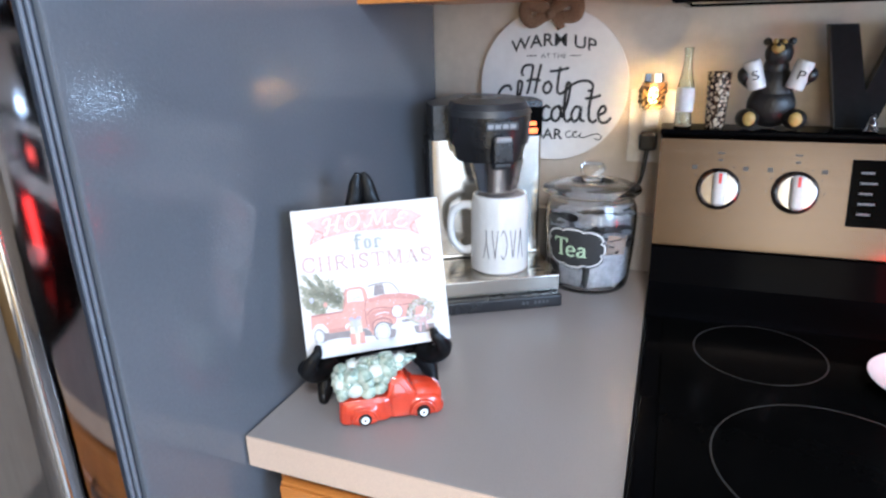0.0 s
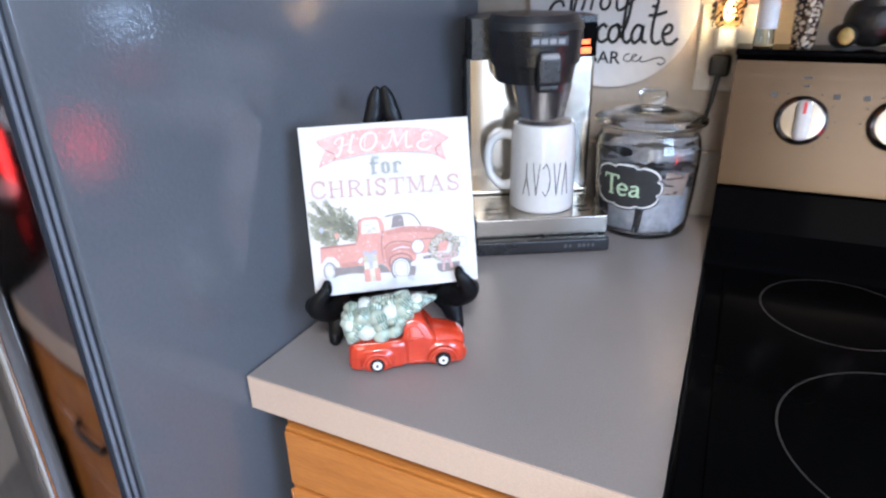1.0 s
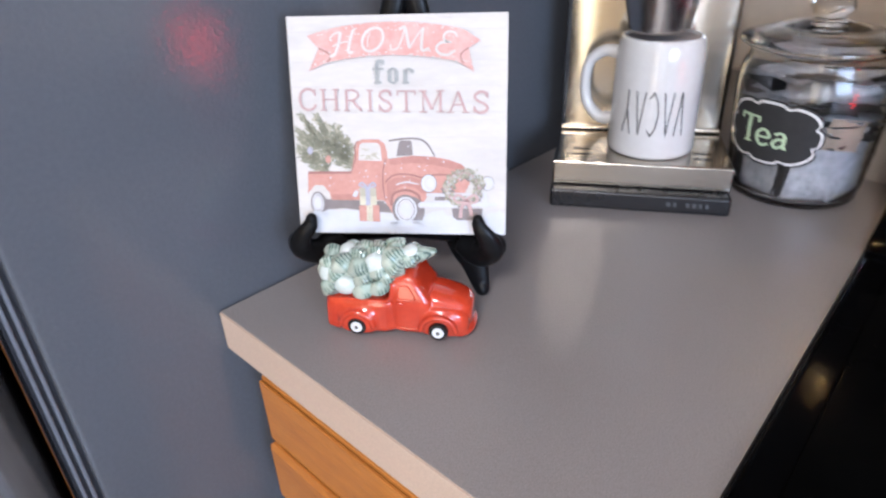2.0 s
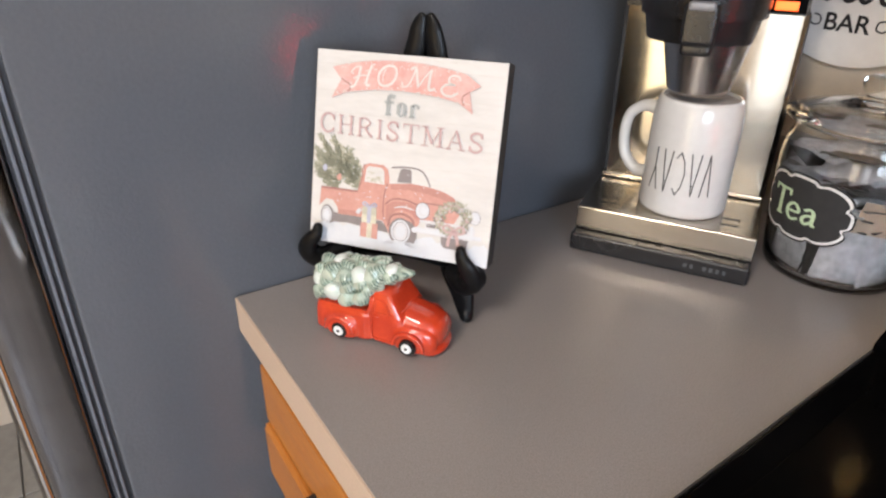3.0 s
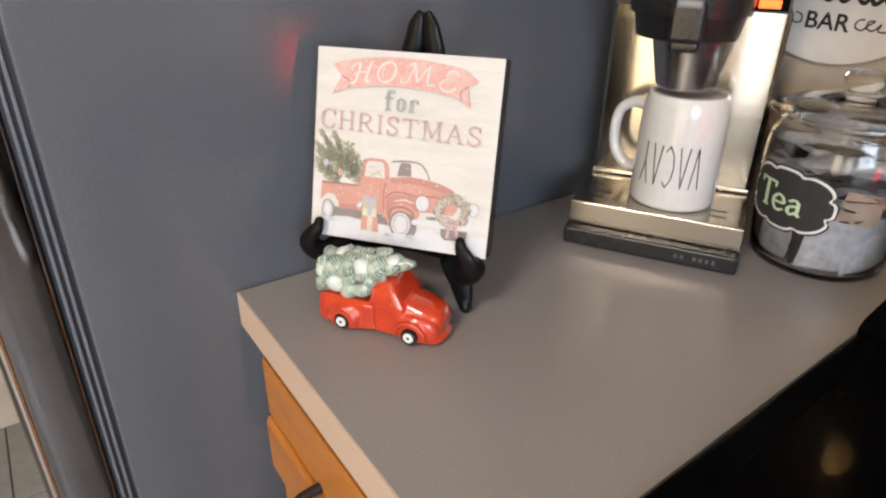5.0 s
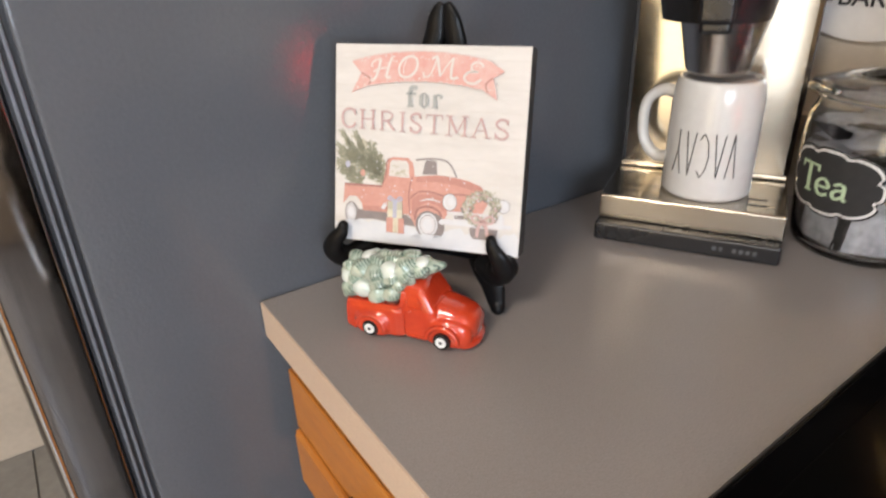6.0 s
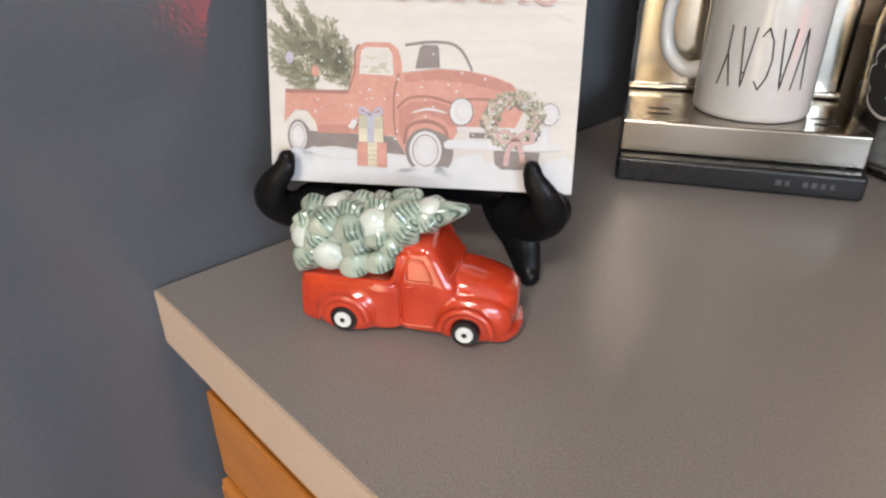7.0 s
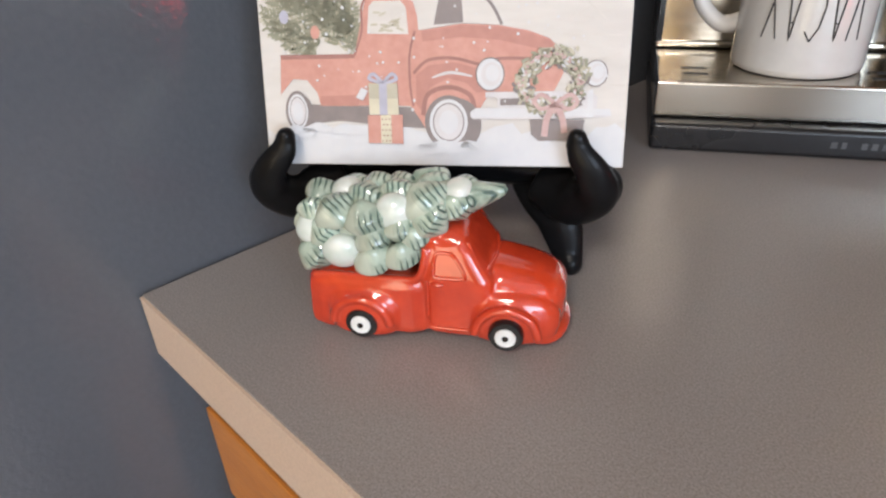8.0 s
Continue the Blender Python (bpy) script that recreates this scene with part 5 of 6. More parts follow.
        sheet(disc(x, y, rnd.uniform(0.0018, 0.0048), None, 7), bm=b)
    ink("snowflake_print", b, ART_WHITE)
    # banner and lettering
    arch = lambda x: 0.968 - 0.34 * (x - 0.476) ** 2
    top = [(x, arch(x) - 0.00) for x in [0.096 + 0.0783 * i for i in range(11)]]
    low = [(x, arch(x) - 0.142) for x in [0.849 - 0.0752 * i for i in range(11)]]
    flat("banner_print", [(0.096, 0.914)] + top[1:-1] + [(0.879, 0.882), (0.825, 0.852)] + [(0.849, 0.750)] + low[1:-1] + [(0.097, 0.762), (0.147, 0.858)], BANNER_RED, "worn red banner paled by painted glare")
    b = bmesh.new()
    for i in range(120):
        x = rnd.uniform(0.12, 0.86)
        edge = rnd.random() ** 2 * 0.05
        y = arch(x) - (edge if i % 2 else 0.142 - edge)
        sheet(disc(x, y, rnd.uniform(0.002, 0.007), rnd.uniform(0.0015, 0.004), 8), bm=b)
    ink("banner_wear", b, SIGN_PAPER)
    ink("banner_fold", ribbon([(0.147, 0.86), (0.20, 0.83), (0.185, 0.80)], 0.006), ART_RED_DARK)
    ink("banner_fold", ribbon([(0.825, 0.852), (0.79, 0.825), (0.80, 0.785)], 0.006), ART_RED_DARK)
    for ch, a, c in (("H", 0.200, 0.318), ("O", 0.338, 0.455), ("M", 0.485, 0.655), ("E", 0.682, 0.775)):
        mid = (a + c) / 2
        lo = arch(mid) - 0.122
        b = strokes(ch.lower() + "*", a, c, lo, lo + 0.100, lambda x, y, m=mid, l=lo: (x + 0.22 * (y - l - 0.05), y - 0.68 * (m - 0.476) * (x - m)))
        ink("banner_letter", b, SIGN_PAPER, "cream letter on the banner")
    for ch, a, c, top_y in (("f", 0.388, 0.452, 0.802), ("o", 0.452, 0.514, 0.768), ("r", 0.518, 0.580, 0.766)):
        ink("lettering", strokes(ch, a, c, 0.706, top_y), ART_GREY, "grey black-letter lettering")
    x = 0.036
    for ch, w in zip("CHRISTMAS", (0.092, 0.100, 0.098, 0.046, 0.078, 0.098, 0.118, 0.104, 0.086)):
        tall = 0.092
        y0 = 0.590 - 0.022 * x
        ink("lettering", strokes(ch, x + 0.004, x + w - 0.004, y0, y0 + tall), ART_TEXT_RED, "dusty red serif capital letter")
        x += w + 0.0085


build_sign()


def build_easel():
    e = thing("display_easel", pose(0.021, -0.540, CT, 0, 0, YAW) @ Matrix.Scale(1.045, 4), "black lacquered wooden easel holding the small sign", "easel")
    # local: x along the sign, y away from its face, z up
    for s in (-1, 1):
        bm = bmesh.new()
        c = 0.0765
        k = 0.0040 if s < 0 else 0.0
        j = 0.0020 if s < 0 else -0.0035
        sweep([(c + 0.004 + s * 0.0025, 0.033, 0.2405), (c + 0.004 + s * 0.0065, 0.032, 0.228), (c + 0.004 + s * 0.0110, 0.030, 0.205), (c + s * 0.030, 0.016, 0.140), (c + s * 0.045, 0.004, 0.080), (c + s * 0.051, -0.012, 0.044), (c + s * 0.057, -0.023, 0.026), (c + s * 0.0625, -0.028, 0.006)],
              [0.003, 0.0075, 0.0095, 0.0105, 0.014, 0.0185, 0.011, 0.0064], 16, bm, flat=0.46, side=(0, 1, 0))
        ball(bm, (c + s * 0.0625, -0.028, 0.0066), (0.0062, 0.0062, 0.0064))
        sweep([(c + s * 0.048, -0.020, 0.048), (c + s * (0.060 + k), -0.034, 0.043), (c + s * (0.0735 + j), -0.043, 0.050), (c + s * (0.0715 + j), -0.046, 0.061), (c + s * (0.0622 + k), -0.0455, 0.0700), (c + s * (0.0605 + k), -0.0435, 0.0760)],
              [0.013, 0.0125, 0.0100, 0.0078, 0.0060, 0.0046], 16, bm, flat=0.55, side=(0, 1, 0))
        ball(bm, (c + s * (0.0605 + k), -0.0435, 0.0760), 0.0044)
        ball(bm, (c + s * (0.0755 + j), -0.040, 0.0525), (0.0100, 0.0062, 0.0110))
        melt(part("arm", bm, EASEL, e, "curved black arm with an upturned hook"), 0.0013, 5)
    bm = sweep([(0.0805, 0.036, 0.222), (0.0805, 0.058, 0.12), (0.0805, 0.082, 0.004)], [0.006, 0.007, 0.006], 12, flat=0.6)
    part("back_leg", bm, EASEL, e)
    part("cross_bar", sweep([(0.028, -0.012, 0.050), (0.0765, -0.006, 0.049), (0.125, -0.012, 0.050)], [0.010, 0.008, 0.010], 12), EASEL, e)


build_easel()


# ---------------------------------------------------------------- ceramic truck
def pillow(bm, x0, x1, y0, y1, z0, z1, n=4.0, warp=None, u=40, v=24):
    """A box swollen into a soft cushion; the larger n, the squarer. Millimetres."""
    c = Vector(((x0 + x1) / 2, (y0 + y1) / 2, (z0 + z1) / 2))
    h = Vector(((x1 - x0) / 2, (y1 - y0) / 2, (z1 - z0) / 2))
    g = bmesh.ops.create_uvsphere(bm, u_segments=u, v_segments=v, radius=1)
    for p in g["verts"]:
        k = (abs(p.co.x) ** n + abs(p.co.y) ** n + abs(p.co.z) ** n) ** (-1 / n)
        q = Vector((c.x + h.x * p.co.x * k, c.y + h.y * p.co.y * k, c.z + h.z * p.co.z * k))
        p.co = (Vector(warp(*q)) if warp else q) * 0.001
    return g["verts"]


def build_truck():
    t = thing("ceramic_truck", pose(0.118, -0.580, CT, 0, 0, 33.4) @ Matrix.Scale(1.064, 4), "glossy red ceramic pickup truck carrying a snowy green tree", "ornament")
    W, MID = 0.046, 23.0
    bm = bmesh.new()
    # bed, cab, bonnet, wings, sills and bumper, cast as one piece
    pillow(bm, -25.5, 29, 1.6, 44.4, 2.2, 31.0, 7, lambda x, y, z: (x + (0.06 * (z - 16) if x < -10 else 0), y, z))
    def cab(x, y, z):
        k = max(0.0, (z - 31) / 19.5)
        f = (x - 25) / 29
        return x + 1.6 * k * (1 - f) - 11.5 * k * f, MID + (y - MID) * (1 - 0.17 * k), z - 0.9 * ((y - MID) / 20) ** 2 * k
    pillow(bm, 24.8, 54.5, 2.2, 43.8, 3, 51.0, 8, cab)
    def bonnet(x, y, z):
        f = max(0.0, (x - 50) / 33)
        return x, MID + (y - MID) * (1 - 0.16 * f * f), z - (5.6 * f + 2.2 * f * f) * (z > 18) * (z - 18) / 18 - 2.2 * ((y - MID) / 18) ** 2 * (z > 18)
    pillow(bm, 42, 82.3, 4.8, 41.2, 2, 37.0, 3.7, bonnet)
    for s in (0, 1):
        side = (lambda a, b: (a, b)) if s == 0 else (lambda a, b: (2 * MID - b, 2 * MID - a))
        pillow(bm, 41.5, 80.5, *side(0.6, 15.5), 1.8, 26.8, 2.9, lambda x, y, z: (x, y + (0.10 if y < MID else -0.10) * max(0.0, x - 62), z - 0.10 * max(0.0, x - 62) * (z > 14)))
        pillow(bm, -15.5, 16.5, *side(-1.5, 10.5), 1.8, 25.2, 2.9)
        for wx, wr in ((0.0, 0.0122), (0.0597, 0.0126)):
            wy = -0.0006 if s == 0 else W + 0.0006
            sweep([(wx + wr * math.cos(radians(q)), wy, 0.0095 + wr * math.sin(radians(q))) for q in range(0, 181, 20)], 0.0019, 10, bm, steps=2)
    pillow(bm, 66, 84.6, 4.0, 42.0, 1.4, 8.8, 3.2, lambda x, y, z: (x - 4.5 * ((y - MID) / 19) ** 2, y, z))
    for y in (0.0044, W - 0.0044):
        # rolled rim of the bed, sweeping up into the back of the cab
        sweep([(-0.0205, y, 0.0292), (-0.012, y, 0.0297), (0.0180, y, 0.0298), (0.0238, y, 0.0312), (0.0262, y, 0.0365), (0.0275, y + (0.001 if y < 0.02 else -0.001), 0.0445)], 0.0016, 10, bm, steps=5)
    body = melt(part("body", bm, CERAMIC_RED, t, "red glazed truck body"), 0.00062, 7)
    # raised door outline, handle and window frame
    def line(pts, r=0.0006):
        return sweep([(x * 0.001, y * 0.001, z * 0.001) for x, y, z in pts], r, 8, steps=4)
    for s in (0, 1):
        f = (lambda y: y) if s == 0 else (lambda y: 46 - y)
        part("door_seam", line([(28.2, f(2.5), 31), (28.0, f(2.3), 20), (28.0, f(2.3), 11), (29.4, f(2.3), 9.2), (36, f(2.3), 9.0), (43.5, f(2.3), 9.0), (45.6, f(2.3), 10.6), (46.4, f(2.4), 17)]), CERAMIC_RED, body)
        part("window_frame", line([(30.6, f(2.9), 34.0), (30.9, f(3.9), 39.5), (31.8, f(4.5), 42.6), (34.5, f(4.7), 43.2), (37.6, f(4.6), 42.9), (39.6, f(4.2), 41.0), (43.2, f(2.9), 34.6), (42.4, f(2.7), 33.2), (37, f(2.6), 33.0), (31.6, f(2.6), 33.0), (30.6, f(2.9), 34.0)], 0.0008), CERAMIC_RED, body)
        b = bmesh.new()
        ball(b, (0.0322, f(2.1) * 0.001, 0.0300), (0.0027, 0.0011, 0.0012), u=12, v=8)
        part("door_handle", b, CERAMIC_RED, body)
    part("windscreen_frame", line([(43.6, 8.2, 46.4), (49.0, 6.4, 36.6), (51.6, 9.0, 34.8), (53.6, MID, 36.0), (51.6, 37.0, 34.8), (49.0, 39.6, 36.6), (43.6, 37.8, 46.4)], 0.0009), CERAMIC_RED, body)
    for x in (0.0, 0.0597):
        for s in (0, 1):
            M = pose(x, -0.0010, 0.0103, 90, 0, 0) if s == 0 else pose(x, W + 0.0010, 0.0103, -90, 0, 0)
            w = part("wheel", lathe([(0, -0.006), (0.0066, -0.006), (0.0072, -0.003), (0.0071, 0.0), (0.0063, 0.0012), (0.0050, 0.0014), (0.0, 0.0010)], 32), TYRE, t, "black glazed wheel with a white hub", matrix=M)
            part("hub", lathe([(0, 0.0012), (0.0043, 0.0012), (0.0041, 0.0019), (0.0, 0.0021)], 24), HUB, w, "white painted hub")
            part("hub_dot", lathe([(0, 0.0020), (0.0014, 0.0020), (0.0011, 0.0024), (0.0, 0.0025)], 16), TYRE, w)
    # the tree: a cone laid along the bed, covered by overlapping fan-shaped boughs
    a, b = Vector((-0.021, 0.0215, 0.0430)), Vector((0.0565, 0.0195, 0.0645))
    axis = (b - a).normalized()
    L = (b - a).length
    side = axis.cross(Vector((0, 0, 1))).normalized()
    up = side.cross(axis)
    rot = Matrix((side, up, axis)).transposed().to_4x4()
    bm = lathe([(0, 0.0), (0.0130, 0.0005), (0.0145, 0.010), (0.0125, 0.030), (0.0085, 0.050), (0.0045, 0.068), (0.0, L)], 24)
    bmesh.ops.transform(bm, matrix=Matrix.Translation(a) @ rot, verts=bm.verts)
    box(bm, -0.016, 0.020, 0.010, 0.036, 0.028, 0.042, bevel=0.004)
    tree = part("tree", bm, CELADON, t, "pale green glazed fir tree tipped with snow", smooth=60)
    rnd = random.Random(11)
    # boughs of one flank: along, across, up (mm), size, snowy
    flank = [(-21, 13, 56, 0.85, 0), (-10, 9.5, 57, 1.15, 0), (4, 6.5, 54, 1.15, 0), (-21.5, 9, 48, 0.95, 1), (14, 9, 57.5, 1.05, 1), (27, 11.5, 62, 1.2, 0), (29, 8.5, 54, 1.1, 0),
             (7, 5.6, 46, 1.05, 0), (-19, 6, 36.5, 1.05, 0), (-7, 4.8, 39.5, 1.15, 1), (7.5, 4.6, 37, 1.15, 0), (18.5, 5.6, 38.5, 1.05, 0), (39, 13, 58, 0.9, 0), (-14, 6.5, 47.5, 0.95, 0), (18, 7.5, 50, 0.95, 0), (23.5, 7.5, 46, 0.9, 0)]
    ridge = [(-9, 22, 62, 0.9, 1), (4, 26, 62, 1.0, 0), (0.5, 17, 61, 1.05, 0), (13, 27, 62, 1.0, 0), (14, 18, 63, 1.0, 0), (27, 25, 64, 1.0, 0), (38, 17.5, 65.5, 0.85, 1), (-19, 22, 60, 1.0, 0), (40, 24, 64, 0.9, 0)]
    tail = [(-24, 16, 50, 1.0, 0), (-24, 27, 50, 1.0, 1), (-24.5, 21, 42, 1.05, 0), (-22, 30, 40, 1.0, 0), (-23, 12, 41, 0.95, 0)]
    for x, y, z, size, snowy in flank + ridge + tail + [(x + rnd.uniform(-2, 2), 42 - y, z + rnd.uniform(-1, 1), k, (n + 3) % 5 == 0) for n, (x, y, z, k, q) in enumerate(flank)]:
        c = Vector((x, y, z)) * 0.001
        foot = a + axis * max(0.002, min(L, (c - a).dot(axis)))
        out = (c - foot).normalized()
        c = c - out * 0.0016
        f1 = (axis - out * 0.22 - axis.dot(out) * out + Vector((0, 0, 0.25))).normalized()
        f2 = out.cross(f1).normalized()
        f3 = f1.cross(f2)
        M = Matrix.Translation(c) @ Matrix((f1, f2, f3)).transposed().to_4x4() @ pose(0, 0, 0, rnd.uniform(-9, 9), rnd.uniform(-14, 4), rnd.uniform(-30, 30))
        q = bmesh.new()
        lx, ly, lz = 0.0080 * size, 0.0076 * size, 0.0052 * size
        for v in ball(q, (0, 0, 0), (lx, ly, lz), u=28, v=16):
            kx, ky = v.co.x / lx, v.co.y / ly
            if snowy:
                v.co *= 0.92
                continue
            v.co.y *= 1 - 0.45 * max(0, kx) - 0.12 * max(0, -kx)
            v.co.x *= 1 + 0.08 * math.cos(5 * ky) * (kx < 0)
            v.co.z *= (1 - 0.30 * max(0, kx)) * (1.20 - 0.55 * min(1, abs(ky)))
        part("snow_clump" if snowy else "branch_tip", q, SNOW_GLAZE if snowy else CELADON, tree, "white glazed snow" if snowy else "", smooth=60, matrix=M)
    q = bmesh.new()
    lathe([(0.0060, -0.0200), (0.0084, -0.0150), (0.0080, -0.0090), (0.0056, -0.001), (0.0034, 0.0060), (0.0022, 0.0095), (0.0, 0.0108)], 24, q)
    part("tree_tip", q, CELADON, tree, smooth=60, matrix=Matrix.Translation(b - axis * 0.0095) @ rot)


build_truck()


# ---------------------------------------------------------------- round sign on the wall
def build_round_sign():
    R = 0.1235
    m = pose(0.1855, -0.0075, 1.220 - R, 90, 0, 0)
    s = thing("round_sign", m, "round white wooden hot chocolate sign with a burlap bow", "sign")
    C = R
    bm = sheet(disc(0, C, R, R, 96), 0.0, 0.0072)
    part("board", bm, ROUND_BOARD, s, "white painted round board", smooth=40)
    def ink(bm, name="lettering"):
        for v in bm.verts:
            v.co.z = 0.0004
        return part(name, bm, INK, s, "black painted lettering", smooth=0)
    arch = lambda x, y: (x, y + 0.003 - 2.3 * x * x)
    ink(words("WARM UP", -0.071, 0.070, C + 0.060, C + 0.080, heavy=0.012, bend=arch))
    ink(words("AT THE", -0.020, 0.022, C + 0.044, C + 0.0515, heavy=-0.01))
    for p in ((-0.044, -0.026), (0.028, 0.046)):
        ink(ribbon([(p[0], C + 0.048), (p[1], C + 0.048)], 0.0014, steps=2), "dash")
    # brush script drawn as strokes
    def script(lines, x0, y0, k, w):
        b = bmesh.new()
        for ln in lines:
            ribbon([(x0 + px * k, y0 + py * k) for px, py in ln], w, 0, b, steps=7)
        return b
    H = [[(0.05, 0.62), (0.0, 0.78), (0.10, 0.98), (0.30, 1.02), (0.42, 0.96), (0.36, 0.6), (0.28, 0.2), (0.20, -0.02)], [(0.72, 1.05), (0.64, 0.7), (0.56, 0.3), (0.50, 0.0)], [(0.18, 0.44), (0.40, 0.50), (0.62, 0.50), (0.70, 0.45)]]
    o = [[(1.02, 0.42), (0.88, 0.36), (0.82, 0.16), (0.92, 0.02), (1.06, 0.08), (1.12, 0.28), (1.02, 0.42), (0.95, 0.42)]]
    tt = [[(1.42, 0.95), (1.36, 0.5), (1.34, 0.12), (1.44, 0.0), (1.62, 0.10), (1.9, 0.34), (2.2, 0.46), (2.5, 0.44), (2.62, 0.28), (2.56, 0.12), (2.44, 0.14)], [(1.05, 0.80), (1.35, 0.82), (1.75, 0.92)]]
    ink(script(H + o + tt, -0.052, C - 0.013, 0.0455, 0.0042))
    ch = [[(0.50, 0.86), (0.42, 1.0), (0.22, 0.92), (0.06, 0.55), (0.08, 0.15), (0.25, 0.0), (0.48, 0.12)]]
    h_ = [[(0.62, 0.0), (0.70, 0.55), (0.80, 1.05), (0.70, 1.10), (0.66, 0.6), (0.64, 0.2), (0.74, 0.42), (0.86, 0.40), (0.86, 0.1), (0.96, 0.0)]]
    def o_at(x):
        return [[(x + 0.24, 0.44), (x + 0.06, 0.34), (x + 0.02, 0.12), (x + 0.14, 0.0), (x + 0.28, 0.1), (x + 0.32, 0.3), (x + 0.24, 0.44), (x + 0.38, 0.36)]]
    def c_at(x):
        return [[(x + 0.30, 0.36), (x + 0.18, 0.44), (x + 0.04, 0.3), (x + 0.04, 0.1), (x + 0.16, 0.0), (x + 0.36, 0.10)]]
    l_ = [[(2.10, 0.1), (2.28, 0.5), (2.36, 1.02), (2.26, 1.06), (2.20, 0.6), (2.20, 0.12), (2.32, 0.0), (2.42, 0.10)]]
    a_ = [[(2.72, 0.40), (2.56, 0.42), (2.44, 0.2), (2.52, 0.0), (2.68, 0.12), (2.74, 0.42), (2.74, 0.08), (2.88, 0.02)]]
    t_ = [[(3.08, 0.92), (3.00, 0.4), (3.02, 0.08), (3.16, 0.0), (3.26, 0.08)], [(2.86, 0.66), (3.10, 0.68), (3.36, 0.76)]]
    e_ = [[(3.30, 0.20), (3.50, 0.28), (3.52, 0.42), (3.40, 0.44), (3.30, 0.24), (3.38, 0.02), (3.56, 0.0), (3.72, 0.14)]]
    squeeze = lambda x: x * 1.06 if x < 1.0 else 1.06 + (x - 1.0) * 2.40 / 2.72
    choc = [[(squeeze(px), py) for px, py in ln] for ln in ch + h_ + o_at(1.0) + c_at(1.42) + o_at(1.76) + l_ + a_ + t_ + e_]
    ink(script(choc, -0.100, C - 0.058, 0.0575, 0.0046))
    ink(words("BAR", -0.0275, 0.0205, C - 0.0885, C - 0.0705, heavy=0.016))
    for sg, cx in ((1, 0.024), (-1, -0.031)):
        b = bmesh.new()
        for p in ([(0.010, 0.006), (0.003, 0.004), (0.002, -0.003), (0.009, -0.005), (0.014, 0.0), (0.020, 0.005), (0.014, 0.004), (0.014, -0.003), (0.021, -0.004), (0.027, 0.003), (0.025, -0.004), (0.034, -0.004), (0.046, 0.001), (0.056, 0.002), (0.061, -0.003), (0.055, -0.008), (0.050, -0.005)],):
            ribbon([(cx + sg * x, C - 0.0795 + y) for x, y in p], 0.0017, 0, b, steps=4)
        ink(b, "flourish")
    # bow
    bw = part("bow", sweep([(0, 0, 0), (-0.012, 0.010, 0.004), (-0.034, 0.016, 0.006), (-0.040, 0.002, 0.005), (-0.030, -0.010, 0.004), (-0.012, -0.004, 0.004), (0, 0, 0.003), (0.012, 0.012, 0.004), (0.030, 0.024, 0.006), (0.042, 0.016, 0.006), (0.040, -0.002, 0.005), (0.016, -0.004, 0.004), (0, 0, 0.002)], [0.007, 0.010, 0.012, 0.011, 0.011, 0.009, 0.007, 0.010, 0.013, 0.012, 0.011, 0.009, 0.006], 10, flat=0.30, side=(0, 0, 1)), BURLAP, s, "brown burlap bow", matrix=Matrix.Translation((-0.004, 2 * R - 0.012, 0.0075)))
    b = bmesh.new()
    ball(b, (0, 0, 0.004), (0.008, 0.009, 0.006))
    part("bow_knot", b, BURLAP, bw)
    part("bow_tail", sweep([(0.002, -0.002, 0.002), (0.012, -0.010, 0.002), (0.018, -0.022, 0.001)], [0.005, 0.007, 0.007], 10, flat=0.35), BURLAP, bw)


build_round_sign()


